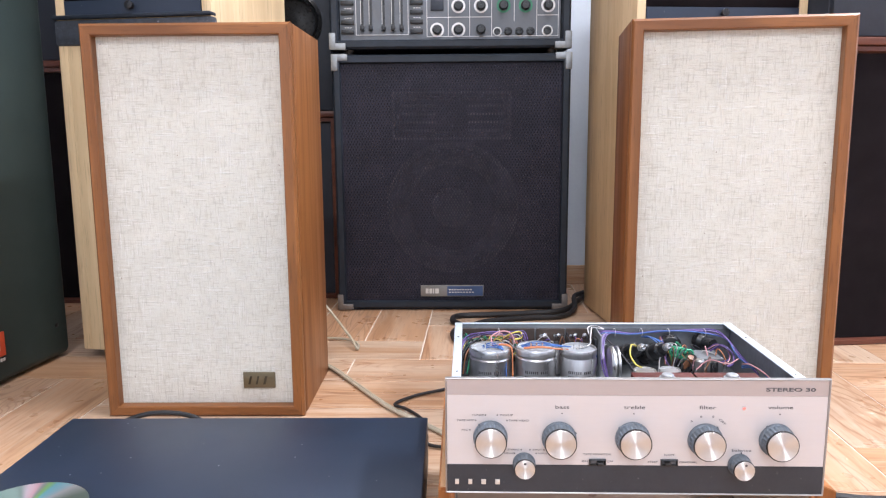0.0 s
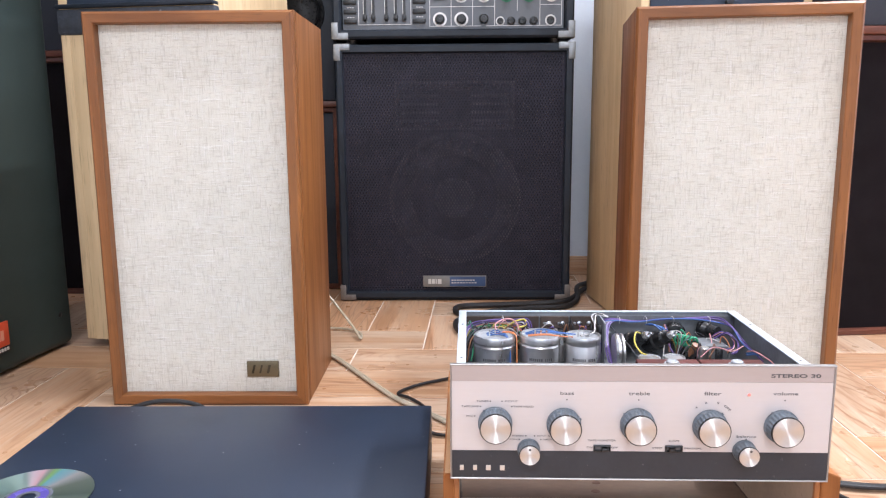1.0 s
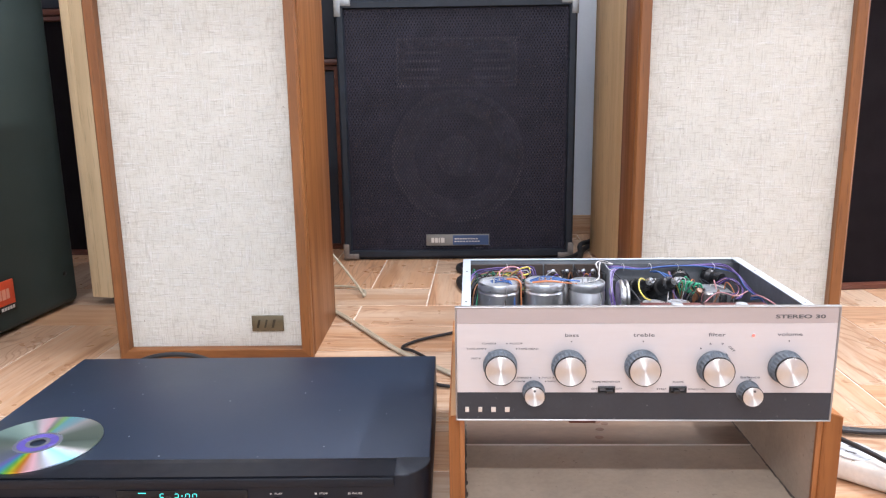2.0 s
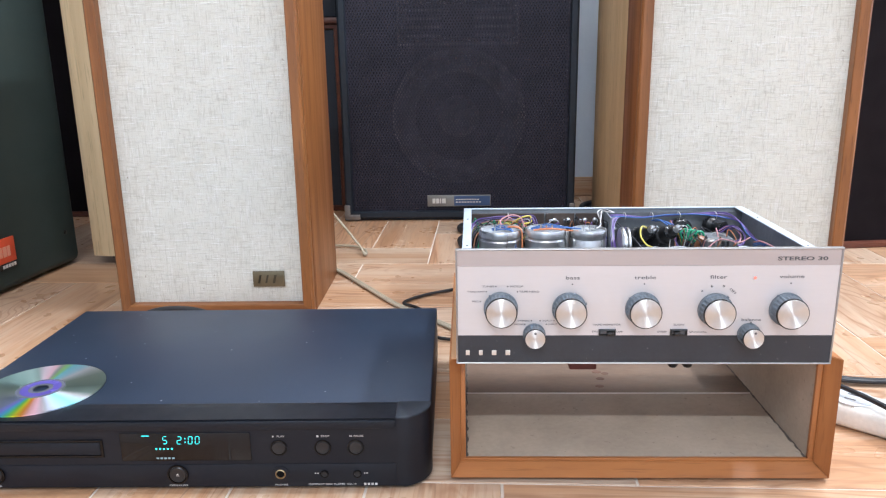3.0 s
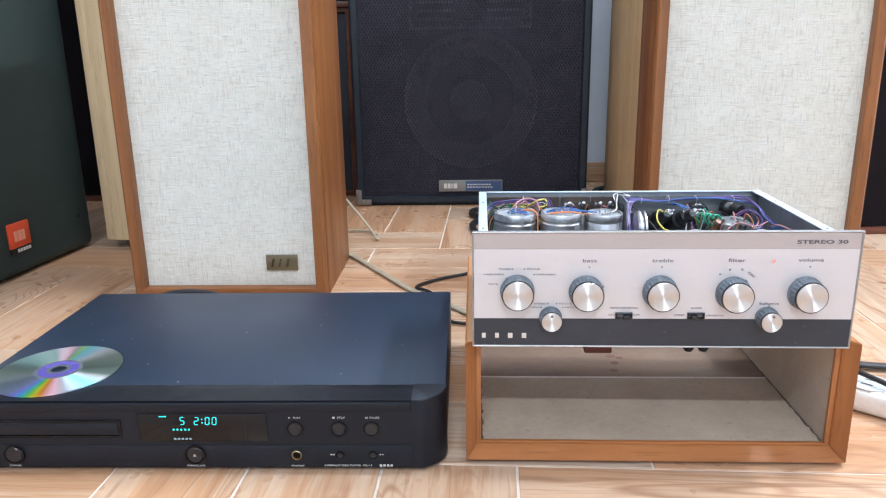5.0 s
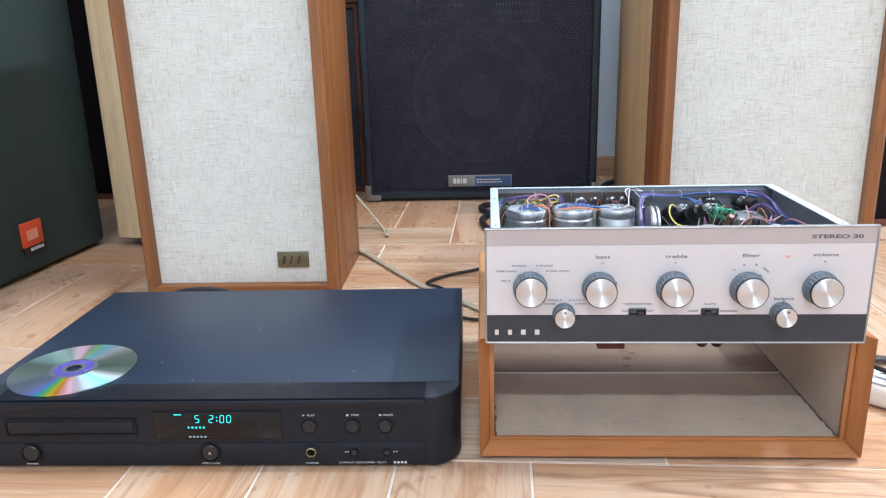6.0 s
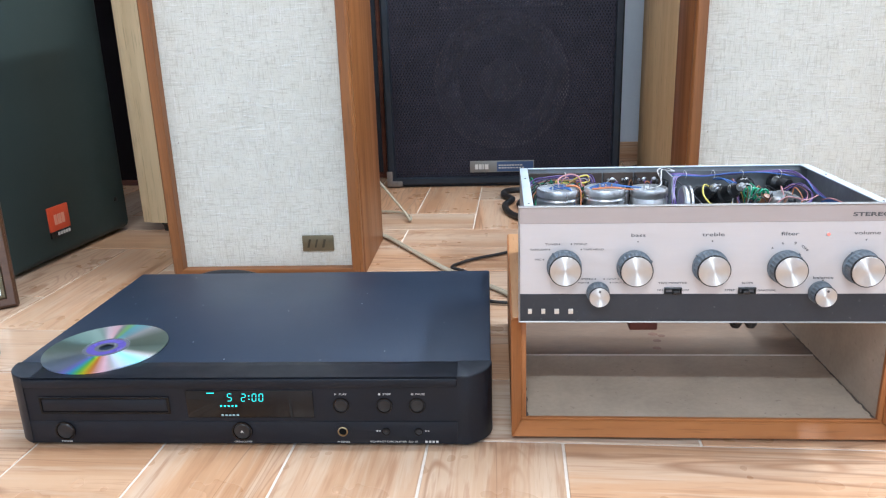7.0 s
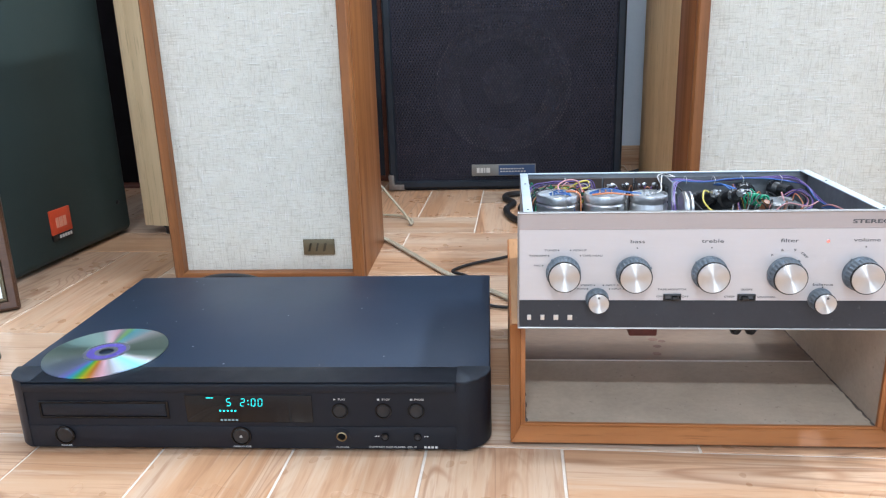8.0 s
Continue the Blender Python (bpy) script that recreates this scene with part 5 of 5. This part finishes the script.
    for x, y, r in ((0.028, 0.186, 0.004), (0.118, 0.178, 0.0045), (0.066, 0.178, 0.004), (0.172, 0.195, 0.005), (0.256, 0.192, 0.004), (0.262, 0.135, 0.005), (0.275, 0.128, 0.004)):
        part("electrolytic", lathe(B(), [(r, 0.052), (r, 0.080), (r * 0.8, 0.0815), (0, 0.0815)], pose(x, y, 0), 16), BAKELITE if r < 0.0045 else CANMETAL, t)
    part("control_board", box(B(), 0.176, 0.092, 0.0520, 0.292, 0.104, 0.0700, 0.001), BOARDBROWN, t)
    # wiring looms
    rnd = random.Random(7)

    def wire(colour, pts, r=0.0009, jitter=0.0):
        b = B()
        tube(b, [(x + rnd.uniform(-jitter, jitter), y + rnd.uniform(-jitter, jitter), z + rnd.uniform(-jitter, jitter)) for x, y, z in pts], r * 0.64, 6, 6)
        part("wire", b, WIRES[colour], t)

    yr = y1 - 0.012
    for k, c in enumerate(("violet", "lilac", "violet", "blue")):
        o = 0.0016 * k
        wire(c, [(0.160, yr - 0.03, 0.060 + o), (0.166, yr - o, 0.088), (0.175, yr - 0.001 - o, 0.0955 - o * 0.5), (0.205, yr - o, 0.0925), (0.235, yr + 0.002 - o, 0.0930 + o * 0.4), (0.270, yr + 0.002 - o, 0.0950), (0.297, yr - 0.001 - o, 0.0955 - o), (0.304 - o * 0.5, yr - 0.03, 0.0920), (0.3065 - o, yr - 0.06, 0.0840), (0.3080 - o, yr - 0.10, 0.078 + o)], 0.0011, 0.0006)
    for k, c in enumerate(("blue", "blue", "pink")):
        wire(c, [(0.298, yr - 0.085, 0.080 + 0.002 * k), (0.301, yr - 0.100, 0.086 + 0.001 * k), (0.306, yr - 0.118 - 0.004 * k, 0.086), (0.311, yr - 0.140, 0.076)], 0.0012, 0.0008)
    for k, c in enumerate(("violet", "pink", "dark", "lilac", "violet")):
        wire(c, [(0.283, yr - 0.020 - 0.003 * k, 0.080), (0.291, yr - 0.026 - 0.004 * k, 0.0865 + 0.001 * k), (0.300, yr - 0.036 - 0.004 * k, 0.083), (0.296, yr - 0.052 - 0.003 * k, 0.078), (0.288, yr - 0.056 - 0.004 * k, 0.076)], 0.0009, 0.001)
    wire("pink", [(0.255, yr - 0.075, 0.074), (0.270, yr - 0.070, 0.083), (0.285, yr - 0.080, 0.082), (0.299, yr - 0.072, 0.085)], 0.0010)
    wire("yellow", [(0.2035, 0.166, 0.0865), (0.1960, 0.158, 0.090), (0.1915, 0.142, 0.084), (0.1945, 0.128, 0.078), (0.2000, 0.124, 0.076)], 0.0013)
    for k in range(3):
        wire("blue", [(0.216 + 0.003 * k, yr - 0.002, 0.088), (0.221 + 0.003 * k, yr - 0.010, 0.091 - 0.001 * k), (0.229 + 0.003 * k, yr - 0.020, 0.087)], 0.0011, 0.0008)
    for k, c in enumerate(("brown", "pink", "violet")):
        wire(c, [(0.236 + 0.001 * k, yr, 0.088), (0.2375 + 0.001 * k, yr - 0.012, 0.078), (0.238 + 0.001 * k, yr - 0.020, 0.062)], 0.0009)
    wire("dark", [(0.170, yr - 0.004, 0.092), (0.178, yr - 0.02, 0.086), (0.189, yr - 0.05, 0.076), (0.199, yr - 0.09, 0.060)], 0.0012)
    for k, c in enumerate(("violet", "lilac", "violet", "white", "lilac", "pink", "yellow", "green", "white", "lilac")):
        o = 0.0014 * k
        wire(c, [(0.010, yr - 0.040 + o, 0.078 - o), (0.018, yr - 0.014 + o * 0.5, 0.0905 - o * 0.8), (0.040, yr - 0.006, 0.0950 - o * 0.7), (0.066, yr - 0.004, 0.0955 - o), (0.083 - o, yr - 0.008, 0.0950 - o), (0.088 - o * 1.5, yr - 0.012, 0.083 - o), (0.086 - 2 * o, yr - 0.014, 0.068)], 0.0009, 0.0012)
    for k, c in enumerate(("green", "green", "dark", "yellow", "white", "orange", "dark")):
        x = 0.014 + 0.010 * k
        wire(c, [(x, yr - 0.004, 0.070), (x + 0.006, yr - 0.012, 0.084 + 0.001 * k), (x + 0.016, yr - 0.014, 0.080), (x + 0.020, yr - 0.008, 0.066)], 0.0010, 0.0015)
    wire("yellow", [(0.060, yr - 0.006, 0.088), (0.070, yr - 0.010, 0.0945), (0.079, yr - 0.008, 0.0955), (0.080, yr - 0.012, 0.090), (0.072, yr - 0.014, 0.088)], 0.0015)
    wire("pink", [(0.048, 0.158, 0.0875), (0.046, 0.172, 0.095), (0.058, 0.180, 0.099), (0.068, 0.180, 0.096), (0.072, 0.176, 0.086)], 0.0013)
    for k in range(2):
        wire("orange", [(0.046, 0.160 - 0.003 * k, 0.0880), (0.055, 0.152 - 0.003 * k, 0.0925), (0.066, 0.146 - 0.003 * k, 0.0910), (0.0675, 0.140, 0.075), (0.067 + 0.001 * k, 0.137, 0.050)], 0.0012)
    for k in range(3):
        wire("blue", [(0.034, 0.152 + 0.004 * k, 0.0870), (0.046, 0.148 + 0.004 * k, 0.0905 + 0.001 * k), (0.058, 0.140 + 0.003 * k, 0.0885), (0.0605, 0.134, 0.070), (0.060, 0.132, 0.050)], 0.0011)
        wire("blue", [(0.078, 0.156 + 0.003 * k, 0.0880), (0.095, 0.152 + 0.003 * k, 0.0915 + 0.001 * k), (0.115, 0.152 + 0.002 * k, 0.0905), (0.131, 0.154, 0.0890)], 0.0010)
    for k in range(2):
        wire("orange", [(0.080, 0.148 + 0.003 * k, 0.0890), (0.098, 0.143 + 0.003 * k, 0.0915), (0.114, 0.143, 0.0900), (0.127, 0.147, 0.0880)], 0.0011)
    for k, c in enumerate(("white", "dark", "white")):
        wire(c, [(0.136, 0.150 + 0.002 * k, 0.0880), (0.150, 0.158, 0.0905), (0.1545, 0.172, 0.093 + 0.001 * k), (0.154 + 0.002 * k, 0.190, 0.100), (0.162, 0.194, 0.102 - 0.001 * k), (0.172, 0.190, 0.0985)], 0.0011, 0.0006)
    loom_extra = ("white", "dark", "violet", "pink", "dark", "green", "brown", "lilac", "dark", "yellow", "orange", "dark")
    for k in range(34):
        x = rnd.uniform(0.012, 0.155)
        dx = rnd.uniform(-0.03, 0.03)
        x2 = min(0.160, max(0.012, x + dx))
        wire(loom_extra[k % 12], [(x, yr - rnd.uniform(0, 0.004), rnd.uniform(0.062, 0.080)), (x + dx * 0.3, yr - rnd.uniform(0.006, 0.014), rnd.uniform(0.080, 0.094)), (x + dx * 0.7, yr - rnd.uniform(0.004, 0.016), rnd.uniform(0.076, 0.093)), (x2, yr - rnd.uniform(0, 0.010), rnd.uniform(0.060, 0.078))], rnd.uniform(0.0007, 0.0011), 0.001)
    for k in range(20):
        x, y = rnd.uniform(0.240, 0.290), rnd.uniform(0.135, 0.195)
        wire(loom_extra[(k * 5) % 12], [(x, y, 0.060), (x + rnd.uniform(-0.008, 0.008), y + rnd.uniform(-0.008, 0.008), rnd.uniform(0.074, 0.086)), (x + rnd.uniform(-0.016, 0.016), y + rnd.uniform(-0.014, 0.014), rnd.uniform(0.072, 0.084)), (x + rnd.uniform(-0.020, 0.020), y + rnd.uniform(-0.02, 0.02), 0.062)], rnd.uniform(0.0007, 0.0010), 0.001)
    for k, c in enumerate(("violet", "violet", "lilac", "dark", "violet")):
        wire(c, [(0.186 - 0.002 * k, yr - 0.002, 0.093), (0.174 - 0.0016 * k, yr - 0.010, 0.091), (0.1690 - 0.001 * k, yr - 0.030, 0.080), (0.1685 - 0.001 * k, yr - 0.050, 0.066), (0.169, yr - 0.066, 0.054)], 0.0011, 0.0006)
    for k, c in enumerate(("dark", "dark", "brown", "dark", "green", "dark", "dark", "pink", "dark")):
        wire(c, [(0.011 + 0.002 * k, yr - 0.050, 0.060), (0.013 + 0.003 * k, yr - 0.034 + 0.002 * k, 0.080), (0.022 + 0.006 * k, yr - 0.016, 0.0875 - 0.001 * k), (0.030 + 0.012 * k, yr - 0.008, 0.076)], 0.0013, 0.0014)
    for x in (0.055, 0.185, 0.215, 0.245, 0.285):
        part("cable_tie", tube(B(), [(x, yr - 0.006, 0.0905), (x + 0.0006, yr - 0.0065, 0.0955), (x, yr + 0.001, 0.0975), (x - 0.0006, yr + 0.004, 0.0930)], 0.0003, 6, 4), WIRES["white"], t)
    wire("lilac", [(0.010, 0.075, 0.060), (0.012, 0.110, 0.072), (0.013, 0.150, 0.084), (0.016, 0.180, 0.088)], 0.0013)
    return t


amplifier(pose(-0.0395, 0.6975, 0.1222, 0, 0, 0.914))


# ---- cables and the power strip ----
def cable(name, pts, r, mat, label, twin=0.0):
    b = tube(B(), pts, r, 10, 10)
    if twin:
        tube(b, [(x + twin, y + twin * 0.6, z) for x, y, z in pts], r, 10, 10)
    return solid(name, b, mat, Matrix(), label, "cable")


cable("speaker_cable", [(-0.330, 1.430, 0.006), (-0.290, 1.405, 0.005), (-0.225, 1.310, 0.004), (-0.156, 1.207, 0.004), (-0.105, 1.150, 0.004), (-0.060, 1.100, 0.004), (-0.030, 1.050, 0.004)], 0.0026, CLEARCABLE, "yellowed clear twin speaker cable lying on tiles", 0.0042)
cable("speaker_cable", [(-0.385, 1.640, 0.12), (-0.330, 1.620, 0.06), (-0.275, 1.560, 0.016), (-0.257, 1.522, 0.006), (-0.262, 1.560, 0.005), (-0.290, 1.592, 0.005), (-0.340, 1.600, 0.005), (-0.40, 1.585, 0.005)], 0.0027, CLEARCABLE, "yellowed clear speaker cable drooping to the tiles")
cable("signal_cable", [(-0.030, 1.330, 0.004), (-0.067, 1.295, 0.004), (-0.115, 1.262, 0.004), (-0.146, 1.222, 0.004), (-0.125, 1.200, 0.004), (-0.098, 1.160, 0.004), (-0.086, 1.100, 0.004), (-0.082, 1.068, 0.004), (-0.055, 1.058, 0.004), (-0.020, 1.060, 0.004)], 0.0025, RUBBER, "thin black signal cable curling on tiles")
cable("signal_cable", [(-0.57, 1.02, 0.01), (-0.53, 1.05, 0.030), (-0.475, 1.065, 0.046), (-0.41, 1.065, 0.039), (-0.36, 1.03, 0.01)], 0.0035, RUBBER, "black cable arching behind the disc player")
cable("power_cable", [(-0.005, 1.500, 0.007), (-0.050, 1.560, 0.007), (-0.066, 1.640, 0.007), (-0.050, 1.700, 0.007), (-0.070, 1.745, 0.007), (-0.060, 1.790, 0.007), (0.010, 1.805, 0.007), (0.110, 1.822, 0.007), (0.195, 1.842, 0.010), (0.250, 1.955, 0.012), (0.285, 2.03, 0.012)], 0.0068, RUBBER, "thick black power cable on the floor")
cable("power_cable", [(-0.02, 1.60, 0.007), (-0.035, 1.66, 0.007), (0.0, 1.735, 0.007), (0.10, 1.775, 0.007), (0.185, 1.795, 0.007), (0.222, 1.850, 0.012), (0.232, 1.93, 0.024), (0.265, 1.99, 0.022)], 0.0062, RUBBER, "thick black power cable looping past the cabinet")
cable("power_cable", [(0.325, 0.985, 0.006), (0.370, 0.950, 0.006), (0.420, 0.928, 0.006), (0.480, 0.925, 0.006), (0.560, 0.955, 0.006), (0.66, 1.01, 0.006)], 0.0032, RUBBER, "black mains cable running along the tiles", 0.0055)
cable("power_cable", [(0.322, 0.930, 0.030), (0.345, 0.888, 0.036), (0.385, 0.820, 0.037), (0.420, 0.755, 0.030), (0.47, 0.69, 0.008), (0.54, 0.64, 0.005)], 0.0028, RUBBER, "black mains cable lying across the power strip")

strip = thing("power_strip", pose(0.372, 0.874, 0, 0, 0, -40), "grubby white power strip lying on tiles", "power strip")
part("body", box(B(), 0, -0.050, 0.001, 0.30, 0.0, 0.028, 0.009, 4), STRIPWHITE, strip)
for k in range(3):
    s = part("socket", lathe(B(), [(0.0215, 0.0), (0.0215, 0.0012), (0.0195, 0.0016), (0.0190, 0.0008), (0, 0.0008)], None, 32), SOCKETGREY, strip, m=pose(0.034 + 0.09 * k, -0.025, 0.0279))
    sl = B()
    for y in (-0.0065, 0.0065):
        box(sl, -0.0055, y - 0.0010, 0.0004, 0.0055, y + 0.0010, 0.0012)
    part("slots", sl, PRINT, s)


# ---- floor ----
GX, GY, WX, WY = 0.002, 0.70, 0.1275, 0.1285
slab = solid("floor", box(B(), X0 - 0.1, Y0 - 0.1, -0.12, X1 + 0.1, Y1 + 0.1, -0.0012), GROUT, Matrix(), "wood-look porcelain planks with pale joints", "floor", kind="structure")
UPRIGHT = [(-3, 7, 3), (-2, 7, 3), (-1, 6, 2), (-3, -4, 4), (-2, -4, 4), (-1, -4, 4), (4, 3, 3), (3, 2, 3), (-6, 2, 3), (-7, 3, 2), (-8, 2, 3)]
LYING = [(-5, 6, 4), (-2, 5, 4), (-4, 5, 2), (-5, 4, 2), (-3, 4, 4), (-1, 8, 4), (0, -1, 4), (-7, -1, 3), (-4, -1, 1), (5, 5, 3), (5, 4, 3), (4, 2, 3), (-9, 5, 4), (-9, 6, 4), (-9, 1, 4), (-5, 1, 3), (-2, 0, 3), (-1, 2, 3), (-2, 1, 4), (-1, 3, 4), (-5, 3, 4), (1, 0, 3), (0, 6, 4)]
I0, I1, J0, J1 = -13, 13, -9, 12
cells, planks = set(), []


def lay(i, j, n, upright):
    c = [(i, j + k) if upright else (i + k, j) for k in range(n)]
    if any(q in cells for q in c):
        return False
    cells.update(c)
    planks.append((i, j, n, upright))
    return True


for i, j, n in UPRIGHT:
    lay(i, j, n, True)
for i, j, n in LYING:
    lay(i, j, n, False)
for j in range(J0, J1):
    for i in range(I0, I1):
        if (i, j) in cells:
            continue
        up = (i - j) % 6 >= 3
        for n in (3, 2, 1):
            if (j + n <= J1 if up else i + n <= I1) and lay(i, j, n, up):
                break
PLANK_MESH = {}


def plank_mesh(n, upright):
    if (n, upright) not in PLANK_MESH:
        w, d = (WX, n * WY) if upright else (n * WX, WY)
        g, c = 0.0013, 0.0006
        b = B()
        lo = [b.verts.new(p) for p in ((g, g, -0.006), (w - g, g, -0.006), (w - g, d - g, -0.006), (g, d - g, -0.006))]
        md = [b.verts.new((v.co.x, v.co.y, -0.0006)) for v in lo]
        hi = [b.verts.new(p) for p in ((g + c, g + c, 0), (w - g - c, g + c, 0), (w - g - c, d - g - c, 0), (g + c, d - g - c, 0))]
        for p, q in ((lo, md), (md, hi)):
            for k in range(4):
                b.faces.new((p[k], p[(k + 1) % 4], q[(k + 1) % 4], q[k]))
        b.faces.new(hi)
        PLANK_MESH[(n, upright)] = mesh_of(b, "plank", TILE_Y if upright else TILE_X)
    return PLANK_MESH[(n, upright)]


for i, j, n, up in planks:
    share("plank", plank_mesh(n, up), slab, pose(GX + i * WX, GY + j * WY, 0))
rest = B()
for j in range(-26, J1):
    runs = [(-18 + j % 3, I0), (I1, 18)] if j >= J0 else [(-18 + j % 3, 18)]
    for lo, hi in runs:
        for i in range(lo - 3 if lo < I0 and lo != I1 else lo, hi, 3):
            x, y, e = max(X0, GX + i * WX), GY + j * WY, GX + min(i + 3, hi) * WX
            if e - x < 0.004:
                continue
            box(rest, x + 0.0014, y + 0.0014, -0.006, e - 0.0014, y + WY - 0.0014, 0)
tagged(part("far_planks", rest, TILE_X, slab), kind="stuff")
